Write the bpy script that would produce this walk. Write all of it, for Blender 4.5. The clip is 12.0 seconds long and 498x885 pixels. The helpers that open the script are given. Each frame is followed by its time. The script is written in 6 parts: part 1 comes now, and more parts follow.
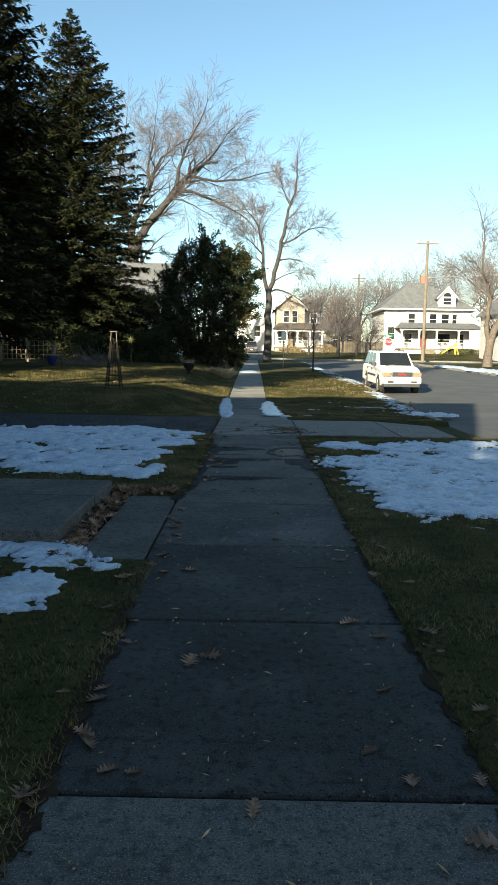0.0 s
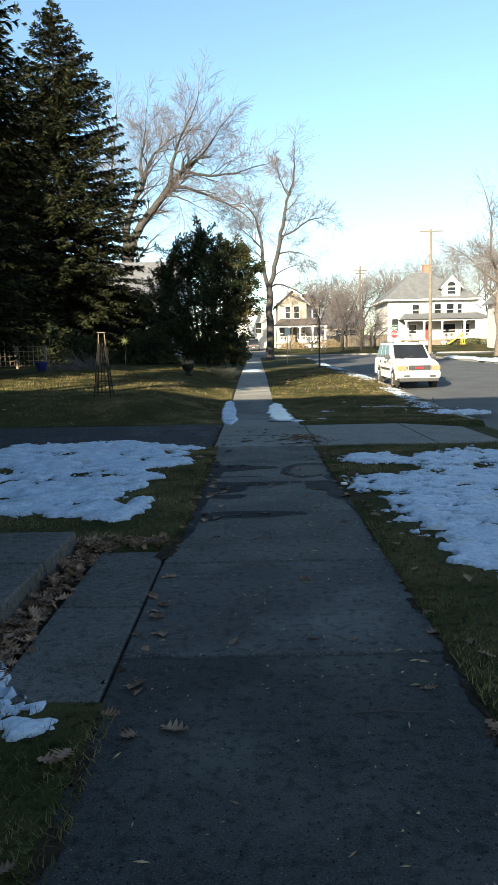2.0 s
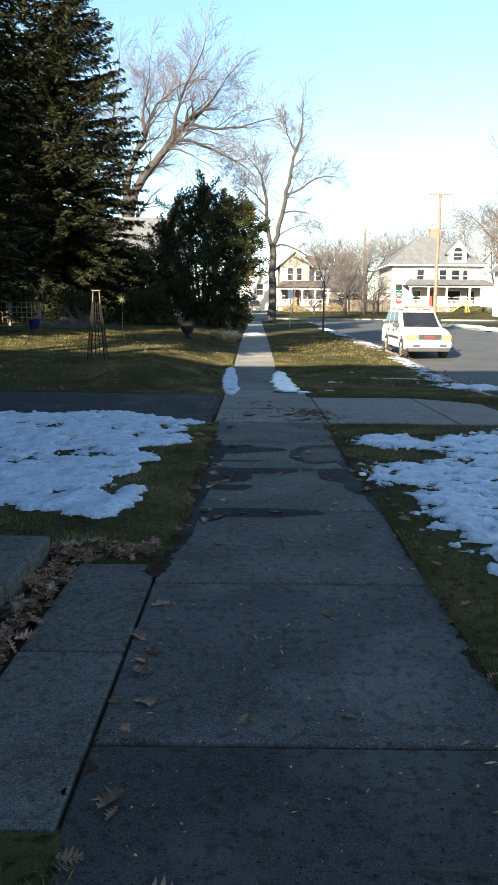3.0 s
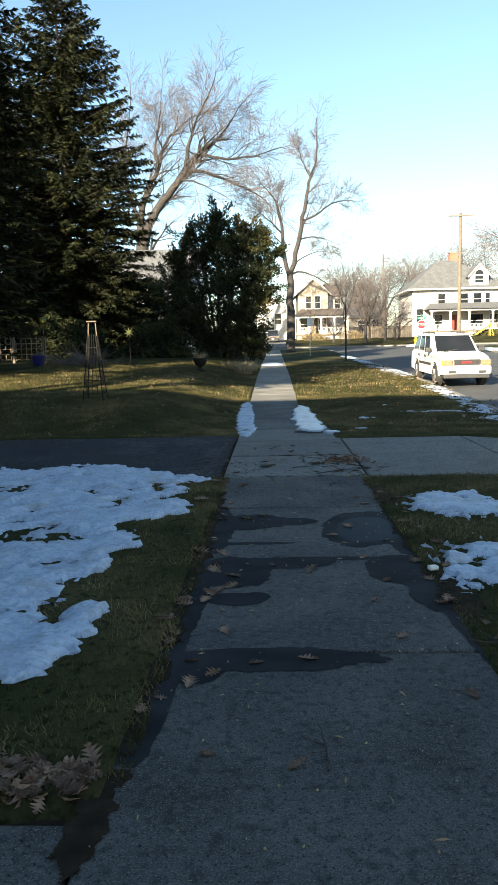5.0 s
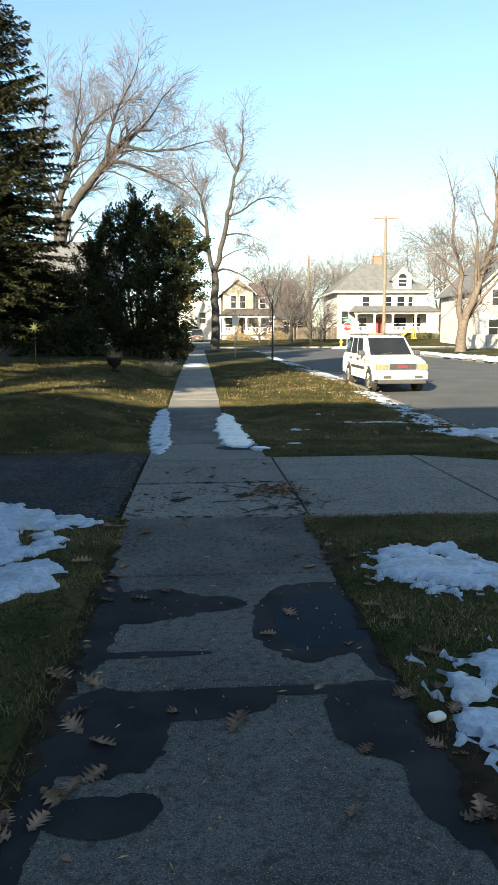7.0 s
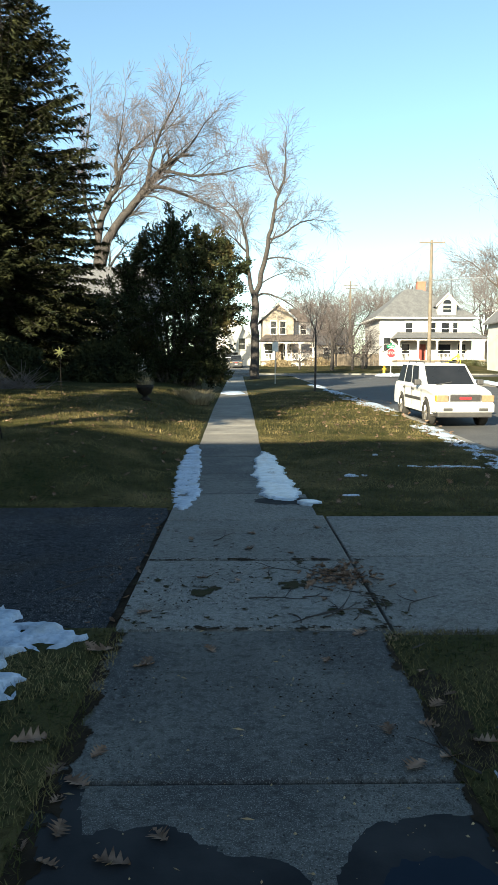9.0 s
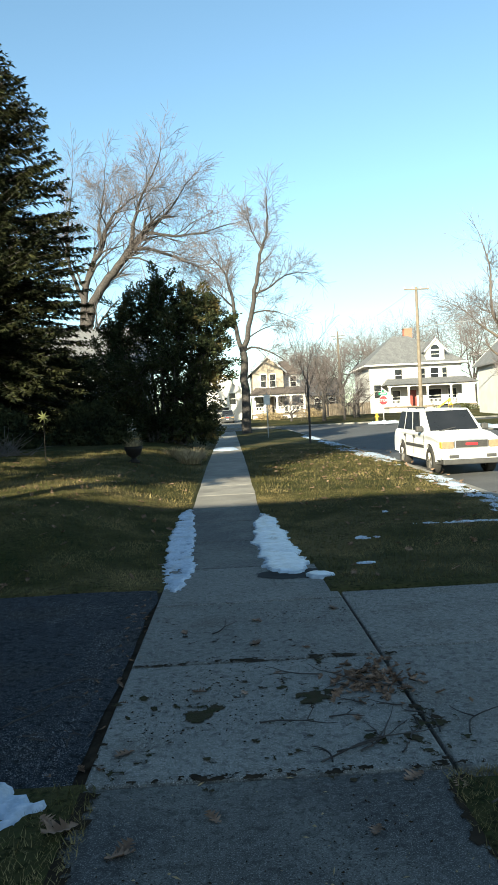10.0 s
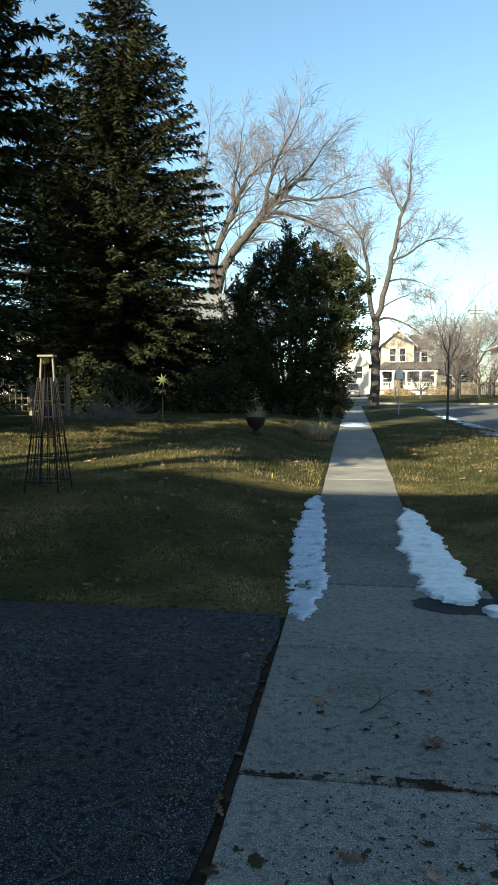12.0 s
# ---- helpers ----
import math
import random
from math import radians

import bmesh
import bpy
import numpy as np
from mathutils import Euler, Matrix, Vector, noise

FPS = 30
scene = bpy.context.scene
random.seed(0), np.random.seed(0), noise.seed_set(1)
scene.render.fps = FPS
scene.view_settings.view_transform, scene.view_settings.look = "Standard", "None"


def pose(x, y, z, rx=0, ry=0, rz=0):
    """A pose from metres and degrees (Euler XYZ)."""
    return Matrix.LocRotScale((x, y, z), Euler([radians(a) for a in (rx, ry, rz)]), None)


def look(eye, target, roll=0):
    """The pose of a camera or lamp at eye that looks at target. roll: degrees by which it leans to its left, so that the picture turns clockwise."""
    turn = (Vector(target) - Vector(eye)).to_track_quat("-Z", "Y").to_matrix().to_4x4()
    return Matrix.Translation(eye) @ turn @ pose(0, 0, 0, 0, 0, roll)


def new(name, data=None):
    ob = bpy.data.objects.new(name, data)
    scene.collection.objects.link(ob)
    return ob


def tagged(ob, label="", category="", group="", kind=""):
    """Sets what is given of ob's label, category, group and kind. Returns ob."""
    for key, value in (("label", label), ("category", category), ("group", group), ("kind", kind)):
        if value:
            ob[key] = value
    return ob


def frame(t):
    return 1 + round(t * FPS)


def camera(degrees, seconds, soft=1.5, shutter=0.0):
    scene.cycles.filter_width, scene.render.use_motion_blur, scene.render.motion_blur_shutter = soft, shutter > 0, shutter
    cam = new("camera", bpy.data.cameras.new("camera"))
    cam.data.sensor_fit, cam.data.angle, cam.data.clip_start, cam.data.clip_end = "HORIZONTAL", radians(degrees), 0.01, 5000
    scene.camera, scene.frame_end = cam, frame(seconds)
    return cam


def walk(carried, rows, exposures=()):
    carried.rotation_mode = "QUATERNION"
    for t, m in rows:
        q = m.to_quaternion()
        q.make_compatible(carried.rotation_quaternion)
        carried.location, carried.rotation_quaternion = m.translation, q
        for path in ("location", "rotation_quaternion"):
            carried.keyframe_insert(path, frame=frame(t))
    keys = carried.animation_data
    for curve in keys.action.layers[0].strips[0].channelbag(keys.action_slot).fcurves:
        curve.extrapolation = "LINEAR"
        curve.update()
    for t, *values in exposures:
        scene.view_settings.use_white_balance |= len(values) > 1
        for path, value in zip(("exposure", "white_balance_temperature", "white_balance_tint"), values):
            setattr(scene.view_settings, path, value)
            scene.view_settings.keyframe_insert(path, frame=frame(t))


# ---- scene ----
cam = camera(38.0, 12.0)
PATH = [
    (0, (-0.106, 0.4, 1.352), (-0.113, 2.386, 1.117), 1.0),
    (0.5, (-0.157, 0.776, 1.409), (-0.137, 2.752, 1.095), 0.4),
    (1, (-0.131, 1.331, 1.396), (-0.269, 3.298, 1.06), 1.0),
    (1.5, (-0.19, 1.846, 1.391), (-0.228, 3.819, 1.064), 3.1),
    (2, (-0.164, 2.354, 1.353), (-0.185, 4.339, 1.113), -1.2),
    (2.5, (-0.166, 2.8, 1.398), (-0.3, 4.762, 1.032), 1.5),
    (3, (-0.266, 3.274, 1.422), (-0.278, 5.244, 1.078), 0.5),
    (3.2, (-0.245, 3.467, 1.421), (-0.244, 5.437, 1.075), -1.8),
    (4.8, (-0.215, 5.124, 1.417), (-0.268, 7.111, 1.197), -3.1),
    (5, (-0.228, 5.338, 1.39), (-0.301, 7.32, 1.128), -1.3),
    (5.5, (-0.256, 5.792, 1.402), (-0.124, 7.768, 1.122), 0.7),
    (6, (-0.167, 6.221, 1.405), (-0.056, 8.206, 1.18), -3.7),
    (6.5, (-0.153, 6.674, 1.373), (-0.041, 8.653, 1.106), -1.4),
    (6.7, (-0.14, 6.875, 1.384), (-0.023, 8.853, 1.115), -0.7),
    (8.5, (-0.161, 8.709, 1.41), (0.028, 10.689, 1.205), -0.0),
    (9, (-0.109, 9.091, 1.431), (-0.078, 11.082, 1.236), 0.1),
    (9.3, (-0.223, 9.292, 1.472), (-0.213, 11.282, 1.269), 3.0),
    (9.5, (-0.21, 9.564, 1.479), (-0.188, 11.563, 1.407), -0.1),
    (10, (-0.117, 10.034, 1.462), (-0.066, 12.032, 1.415), -2.8),
    (10.5, (-0.17, 10.472, 1.444), (-0.122, 12.469, 1.36), 1.2),
    (11, (-0.314, 10.795, 1.519), (-0.315, 12.793, 1.419), 1.8),
    (11.5, (-0.244, 11.173, 1.533), (-0.422, 13.162, 1.43), -3.2),
    (12, (-0.372, 11.759, 1.464), (-0.653, 13.736, 1.347), 0.2),
]
UNIT = 1.2   # metres to one unit of the plan
EXPOSURES = [(0.0, 1.78, 6450, -6), (1.0, 1.8, 6400, -5), (2.5, 2.16, 6350, 0), (3.2, 2.28, 6250, 1), (4.8, 2.15, 6550, -1), (6.7, 2.1, 6700, -2), (9.0, 2.0, 6500, -5), (10.5, 1.95, 6250, -8), (12.0, 1.95, 6350, -7)]
walk(cam, [(t, look(Vector(e) * UNIT, Vector(g) * UNIT, r)) for t, e, g, r in PATH], EXPOSURES)

# ---- world, sun ----
SUN_AZ = Vector((-0.45, -0.89, 0)).normalized()
SUN_EL = radians(20)
world = bpy.data.worlds.new("sky")
scene.world = world
world.use_nodes = True
wn = world.node_tree
sky = wn.nodes.new("ShaderNodeTexSky")
sky.sky_type, sky.sun_disc = "NISHITA", False
sky.sun_elevation, sky.sun_rotation = SUN_EL, math.atan2(SUN_AZ.x, SUN_AZ.y)
sky.air_density, sky.dust_density, sky.ozone_density = 1.0, 0.6, 1.5
wn.links.new(sky.outputs[0], wn.nodes["Background"].inputs[0])
wn.nodes["Background"].inputs[1].default_value = 0.07
sun = new("sun", bpy.data.lights.new("sun", "SUN"))
sun.data.energy, sun.data.angle, sun.data.color = 5.0, radians(0.53), (1.0, 0.81, 0.62)
sun_from = SUN_AZ * math.cos(SUN_EL) + Vector((0, 0, math.sin(SUN_EL)))
sun.matrix_world = look(sun_from * 60, (0, 0, 0))

# ---- small tools ----
RNG = random.Random(7)


def lerp(a, b, f):
    return a + (b - a) * f


def ramp(v, a, b):
    f = min(1.0, max(0.0, (v - a) / (b - a)))
    return f * f * (3 - 2 * f)


GY = [-400, 18, 30, 78, 95, 130, 600]
GZ = [0, 0, 0.42, 1.28, 2.1, 2.5, 3.2]


def grade(y):
    """Height of the pavement along the street."""
    return float(np.interp(y, GY, GZ))


KERB_L, KERB_R = 4.15, 13.9      # the street's two kerb lines
CROSS_A, CROSS_B = 66.0, 77.0    # the crossing street
WALK_L, WALK_R = -0.8, 0.75      # pavement edges as far as the driveway
WALK_R2 = 0.33                   # its edge beyond the driveway


def nz(x, y, z=0.0):
    return noise.noise(Vector((x, y, z)))


def lawn(x, y):
    """Height of the lawns."""
    z = grade(y) + 0.012 + 0.02 * nz(x * 0.7, y * 0.7) + 0.008 * nz(x * 3, y * 3, 4)
    if x < WALK_L:
        up = ramp(-x, 0.85, 3.2) * ramp(y, 16.6, 19.5)
        z += 0.38 * up + 0.10 * ramp(-x, 3, 9) * ramp(y, 18, 22)
    if x > WALK_R:
        z += 0.05 * ramp(x, 0.8, 1.6) * ramp(y, 17, 20) * (1 - ramp(x, 3.0, 4.2))
    return z


def on_road(x, y, grow=0.0):
    main = KERB_L - grow < x < KERB_R + grow and y < CROSS_B + grow
    cross = CROSS_A - grow < y < CROSS_B + grow
    # rounded corners
    for cx, sx in ((KERB_L - 4, 1), (KERB_R + 4, -1)):
        cy = CROSS_A - 4
        if (x - cx) * sx > 0 and y > cy and (x - cx) * sx <= 4 and y <= CROSS_A:
            if math.hypot(x - cx, y - cy) > 4 - grow:
                return True
    return main or cross


def mesh_from(name, verts, faces, mats=None, smooth=False):
    me = bpy.data.meshes.new(name)
    me.from_pydata(verts, [], faces)
    if smooth:
        me.polygons.foreach_set("use_smooth", [True] * len(me.polygons))
    for m in (mats if isinstance(mats, (list, tuple)) else [mats]):
        if m:
            me.materials.append(m)
    me.update()
    return me


IN_METRES = set()


def obj(name, me, parent=None, m=None):
    m = Matrix.Identity(4) if m is None else m.copy()
    m.translation *= UNIT
    if isinstance(me, bpy.types.Mesh):
        if me.name not in IN_METRES:
            me.transform(Matrix.Scale(UNIT, 4))
            IN_METRES.add(me.name)
    else:
        m = m @ Matrix.Scale(UNIT, 4)
    ob = new(name, me)
    ob.matrix_basis = m
    if parent is not None:
        ob.parent = parent
    return ob


def finish(name, bm, mat, parent=None, m=None, smooth=False):
    me = bpy.data.meshes.new(name)
    bmesh.ops.recalc_face_normals(bm, faces=bm.faces[:])
    bm.to_mesh(me)
    bm.free()
    if smooth:
        me.polygons.foreach_set("use_smooth", [True] * len(me.polygons))
    for one in (mat if isinstance(mat, (list, tuple)) else [mat]):
        me.materials.append(one)
    return obj(name, me, parent, m)


def part(name, bm, mat, parent, label="", smooth=False):
    ob = finish(name, bm, mat, parent, None, smooth)
    if label:
        tagged(ob, label)
    return ob


def empty(name, m, label, category, group="", kind=""):
    ob = new(name)
    m = m.copy()
    m.translation *= UNIT
    ob.matrix_basis = m
    return tagged(ob, label, category, group, kind)


def box(bm, x0, x1, y0, y1, z0, z1, bevel=0.0):
    made = bmesh.ops.create_cube(bm, size=1)["verts"]
    for v in made:
        v.co = ((x0 + x1) / 2 + v.co.x * (x1 - x0), (y0 + y1) / 2 + v.co.y * (y1 - y0), (z0 + z1) / 2 + v.co.z * (z1 - z0))
    if bevel:
        bmesh.ops.bevel(bm, geom=list({e for v in made for e in v.link_edges}), offset=bevel, segments=2, affect="EDGES", profile=0.5)
    return made


def boxed(x0, x1, y0, y1, z0, z1, bevel=0.0):
    bm = bmesh.new()
    box(bm, x0, x1, y0, y1, z0, z1, bevel)
    return bm


def prism(bm, outline, axis, a, b):
    """Extrudes an outline of (u, v) along axis from a to b."""
    def at(u, v, w):
        return {"x": (w, u, v), "y": (u, w, v), "z": (u, v, w)}[axis]
    lo = [bm.verts.new(at(u, v, a)) for u, v in outline]
    hi = [bm.verts.new(at(u, v, b)) for u, v in outline]
    n = len(outline)
    bm.faces.new(lo)
    bm.faces.new(hi[::-1])
    for i in range(n):
        bm.faces.new((lo[i], hi[i], hi[(i + 1) % n], lo[(i + 1) % n]))


def tube(verts, faces, pts, radii, sides=6):
    """Adds a tapered tube along pts to the lists."""
    base = len(verts)
    for i, p in enumerate(pts):
        d = (pts[min(i + 1, len(pts) - 1)] - pts[max(i - 1, 0)])
        d = d.normalized() if d.length > 1e-9 else Vector((0, 0, 1))
        u = d.orthogonal().normalized()
        w = d.cross(u)
        for k in range(sides):
            a = 2 * math.pi * k / sides
            verts.append(tuple(p + (u * math.cos(a) + w * math.sin(a)) * radii[i]))
    for i in range(len(pts) - 1):
        for k in range(sides):
            a, b = base + i * sides + k, base + i * sides + (k + 1) % sides
            faces.append((a, b, b + sides, a + sides))


def rod(bm, a, b, r, sides=8):
    a, b = Vector(a), Vector(b)
    m = (b - a).to_track_quat("Z", "Y").to_matrix().to_4x4()
    bmesh.ops.create_cone(bm, cap_ends=True, segments=sides, radius1=r, radius2=r, depth=(b - a).length,
                          matrix=Matrix.Translation((a + b) / 2) @ m)


# ---- materials ----
def material(name, colour, rough=0.8, metal=0.0, second=None, scale=6.0, fine=None, bump=0.0, bump_scale=60.0, island=0.0, spec=0.5,
             third=None, third_scale=0.8, third_at=(0.5, 0.62), grit=None, ior=1.5, mottle=0.0):
    """A surface: two colours mixed by noise, a second broad stain, fine relief and a spread between pieces."""
    mat = bpy.data.materials.new(name)
    mat.use_nodes = True
    nt = mat.node_tree
    p = nt.nodes["Principled BSDF"]
    p.inputs["Roughness"].default_value, p.inputs["Metallic"].default_value = rough, metal
    p.inputs["Specular IOR Level"].default_value = spec
    p.inputs["IOR"].default_value = ior
    geo = nt.nodes.new("ShaderNodeNewGeometry")

    def field(sc, detail=4.0):
        n = nt.nodes.new("ShaderNodeTexNoise")
        n.inputs["Scale"].default_value, n.inputs["Detail"].default_value = sc, detail
        nt.links.new(geo.outputs["Position"], n.inputs["Vector"])
        return n.outputs["Fac"]

    def mix(fac, a, b):
        n = nt.nodes.new("ShaderNodeMix")
        n.data_type = "RGBA"
        for sock, v in ((n.inputs[0], fac), (n.inputs[6], a), (n.inputs[7], b)):
            if isinstance(v, (int, float)):
                sock.default_value = v
            elif isinstance(v, tuple):
                sock.default_value = (*v, 1)
            else:
                nt.links.new(v, sock)
        return n.outputs[2]

    def band(v, a, b):
        n = nt.nodes.new("ShaderNodeMapRange")
        n.inputs["From Min"].default_value, n.inputs["From Max"].default_value = a, b
        nt.links.new(v, n.inputs["Value"])
        return n.outputs[0]

    c = colour
    if second:
        c = mix(band(field(scale), 0.35, 0.65), colour, second)
    if fine:
        c = mix(band(field(bump_scale, 2.0), 0.45, 0.7), c, fine)
    if third:
        c = mix(band(field(third_scale, 6.0), *third_at), c, third)
    if grit:
        c = mix(band(field(150.0, 1.0), 0.57, 0.67), c, grit)
        c = mix(band(field(60.0, 2.0), 0.4, 0.3), c, tuple(v * 0.35 for v in colour))
    if mottle:
        dark = mix(mottle, c, tuple(v * 0.25 for v in colour))
        c = mix(band(field(17.0, 9.0), 0.5, 0.66), c, dark)
        pale = mix(mottle, c, tuple(min(0.8, v * 2.2) for v in colour))
        c = mix(band(field(33.0, 7.0), 0.54, 0.72), c, pale)
    if island:
        info = nt.nodes.new("ShaderNodeObjectInfo")
        add = nt.nodes.new("ShaderNodeMath")
        add.operation = "ADD"
        nt.links.new(info.outputs["Random"], add.inputs[0])
        nt.links.new(geo.outputs["Random Per Island"], add.inputs[1])
        fr = nt.nodes.new("ShaderNodeMath")
        fr.operation = "FRACT"
        nt.links.new(add.outputs[0], fr.inputs[0])
        hsv = nt.nodes.new("ShaderNodeHueSaturation")
        mr = nt.nodes.new("ShaderNodeMapRange")
        mr.inputs["To Min"].default_value, mr.inputs["To Max"].default_value = 1 - island, 1 + island
        nt.links.new(fr.outputs[0], mr.inputs["Value"])
        nt.links.new(mr.outputs[0], hsv.inputs["Value"])
        if isinstance(c, tuple):
            hsv.inputs["Color"].default_value = (*c, 1)
        else:
            nt.links.new(c, hsv.inputs["Color"])
        c = hsv.outputs[0]
    if isinstance(c, tuple):
        p.inputs["Base Color"].default_value = (*c, 1)
    else:
        nt.links.new(c, p.inputs["Base Color"])
    if bump:
        b = nt.nodes.new("ShaderNodeBump")
        b.inputs["Strength"].default_value, b.inputs["Distance"].default_value = bump, 0.006
        nt.links.new(field(bump_scale, 3.0), b.inputs["Height"])
        nt.links.new(b.outputs[0], p.inputs["Normal"])
    return mat


CONCRETE = material("concrete", (0.096, 0.098, 0.095), 0.9, second=(0.138, 0.14, 0.133), scale=1.6, fine=(0.06, 0.058, 0.056), bump=0.35, bump_scale=90,
                    island=0.16, third=(0.06, 0.062, 0.064), third_scale=0.9, third_at=(0.46, 0.6), spec=0.12, grit=(0.22, 0.22, 0.21), mottle=0.5)
CONCRETE_PALE = material("pale_concrete", (0.122, 0.125, 0.121), 0.9, second=(0.162, 0.164, 0.158), scale=2.0, fine=(0.1, 0.096, 0.088), bump=0.4,
                         bump_scale=80, island=0.08, third=(0.1, 0.095, 0.085), third_scale=1.7, third_at=(0.55, 0.72), spec=0.12, grit=(0.36, 0.35, 0.33), mottle=0.5)
# far dry slabs, paler and warmer so the colour itself carries sunlight
CONCRETE_DRY_SUN = material("dry_sunlit_concrete", (0.185, 0.177, 0.16), 0.9, second=(0.24, 0.229, 0.205), scale=2.0, fine=(0.14, 0.134, 0.122), bump=0.3, bump_scale=80, island=0.16,
                        third=(0.12, 0.115, 0.105), third_scale=1.3, third_at=(0.52, 0.7), spec=0.25)
MOSS = material("moss", (0.028, 0.03, 0.014), 0.95, spec=0.05, second=(0.04, 0.033, 0.021), scale=14, bump=1.0, bump_scale=60)
KERB_MAT = material("kerb_concrete", (0.2, 0.195, 0.18), 0.9, second=(0.14, 0.136, 0.125), scale=3, bump=0.3)
SOIL = material("soil", (0.018, 0.014, 0.01), 0.95, spec=0.05, second=(0.034, 0.026, 0.018), scale=9, bump=0.8, bump_scale=40)
TURF = material("turf", (0.022, 0.027, 0.009), 0.95, spec=0.05, second=(0.056, 0.051, 0.022), scale=1.3, fine=(0.03, 0.032, 0.014), bump=1.0, bump_scale=55,
                third=(0.11, 0.087, 0.042), third_scale=0.35, third_at=(0.5, 0.72), mottle=0.75)
GRASS = material("grass_blades", (0.03, 0.037, 0.011), 0.85, spec=0.06, second=(0.12, 0.098, 0.042), scale=2.2, island=0.45,
                 third=(0.29, 0.23, 0.11), third_scale=0.9, third_at=(0.5, 0.74))
ASPHALT = material("street_asphalt", (0.066, 0.069, 0.074), 0.9, spec=0.2, second=(0.092, 0.095, 0.1), scale=0.8, fine=(0.045, 0.046, 0.048), bump=0.35, bump_scale=70)
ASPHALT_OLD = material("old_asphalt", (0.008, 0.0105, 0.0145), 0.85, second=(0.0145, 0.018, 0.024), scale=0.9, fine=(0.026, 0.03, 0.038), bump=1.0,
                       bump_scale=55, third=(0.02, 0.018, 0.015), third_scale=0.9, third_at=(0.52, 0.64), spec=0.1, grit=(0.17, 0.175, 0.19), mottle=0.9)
# old dirty snow; the blue of open shade is put into its colour
SNOW = material("old_snow_shade_blue", (0.43, 0.51, 0.63), 0.6, spec=0.2, second=(0.32, 0.39, 0.5), scale=4, fine=(0.29, 0.35, 0.44), bump=1.0, bump_scale=26,
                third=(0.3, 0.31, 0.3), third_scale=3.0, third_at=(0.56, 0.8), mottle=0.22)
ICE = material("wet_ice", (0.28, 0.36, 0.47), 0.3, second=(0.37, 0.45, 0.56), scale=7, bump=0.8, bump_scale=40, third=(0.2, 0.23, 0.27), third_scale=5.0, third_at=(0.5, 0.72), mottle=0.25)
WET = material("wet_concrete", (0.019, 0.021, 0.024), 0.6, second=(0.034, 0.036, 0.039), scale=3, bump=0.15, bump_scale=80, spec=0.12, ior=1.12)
# reflected sky is put into the blue base; the low ior mirrors little
WATER = material("puddle_water_sky_tint", (0.014, 0.021, 0.032), 0.3, second=(0.018, 0.026, 0.038), scale=3, spec=0.4, bump=0.08, bump_scale=9, ior=1.035)
# near slabs: damp, with the deep shade there also put into their colour
DAMP_SHADE_SLAB = material("damp_shaded_concrete", (0.024, 0.0255, 0.0265), 0.85, second=(0.042, 0.044, 0.044), scale=1.3, fine=(0.032, 0.033, 0.032), bump=0.3, bump_scale=90, island=0.1,
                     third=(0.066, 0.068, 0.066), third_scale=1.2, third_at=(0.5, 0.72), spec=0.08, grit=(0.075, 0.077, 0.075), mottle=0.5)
HALF_DAMP_SHADE = material("half_damp_shaded_concrete", (0.042, 0.044, 0.046), 0.88, second=(0.068, 0.07, 0.07), scale=1.2, fine=(0.034, 0.034, 0.034), bump=0.35, bump_scale=90, island=0.1,
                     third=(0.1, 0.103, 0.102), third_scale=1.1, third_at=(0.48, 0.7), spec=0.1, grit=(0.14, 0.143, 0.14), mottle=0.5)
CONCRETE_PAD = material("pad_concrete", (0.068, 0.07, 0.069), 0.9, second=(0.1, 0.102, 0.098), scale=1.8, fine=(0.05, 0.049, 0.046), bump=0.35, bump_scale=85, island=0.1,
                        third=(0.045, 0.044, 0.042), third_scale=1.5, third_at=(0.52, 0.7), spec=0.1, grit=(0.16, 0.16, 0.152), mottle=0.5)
BARK = material("bark", (0.036, 0.033, 0.032), 0.95, spec=0.1, second=(0.066, 0.061, 0.059), scale=7, bump=1.0, bump_scale=22)
BARK_PALE = material("pale_bark", (0.085, 0.07, 0.06), 0.95, spec=0.1, second=(0.135, 0.112, 0.096), scale=5, bump=1.0, bump_scale=16)
TWIG = material("twigs", (0.1, 0.086, 0.084), 0.9, spec=0.1, second=(0.15, 0.13, 0.128), scale=3, island=0.2)
NEEDLE = material("spruce_needles", (0.01, 0.014, 0.008), 0.85, spec=0.05, second=(0.036, 0.039, 0.017), scale=1.2, island=0.45)
JUNIPER = material("juniper_leaves", (0.013, 0.019, 0.01), 0.85, spec=0.05, second=(0.036, 0.042, 0.02), scale=1.0, island=0.45,
                   third=(0.09, 0.07, 0.03), third_scale=0.9, third_at=(0.58, 0.72))
LEAF = material("dead_oak_leaf", (0.09, 0.058, 0.04), 0.85, spec=0.1, second=(0.22, 0.155, 0.115), scale=14, island=0.4, bump=0.3, bump_scale=120)
STRAW = material("dry_grass", (0.3, 0.24, 0.14), 0.9, second=(0.22, 0.17, 0.1), scale=4, island=0.35)

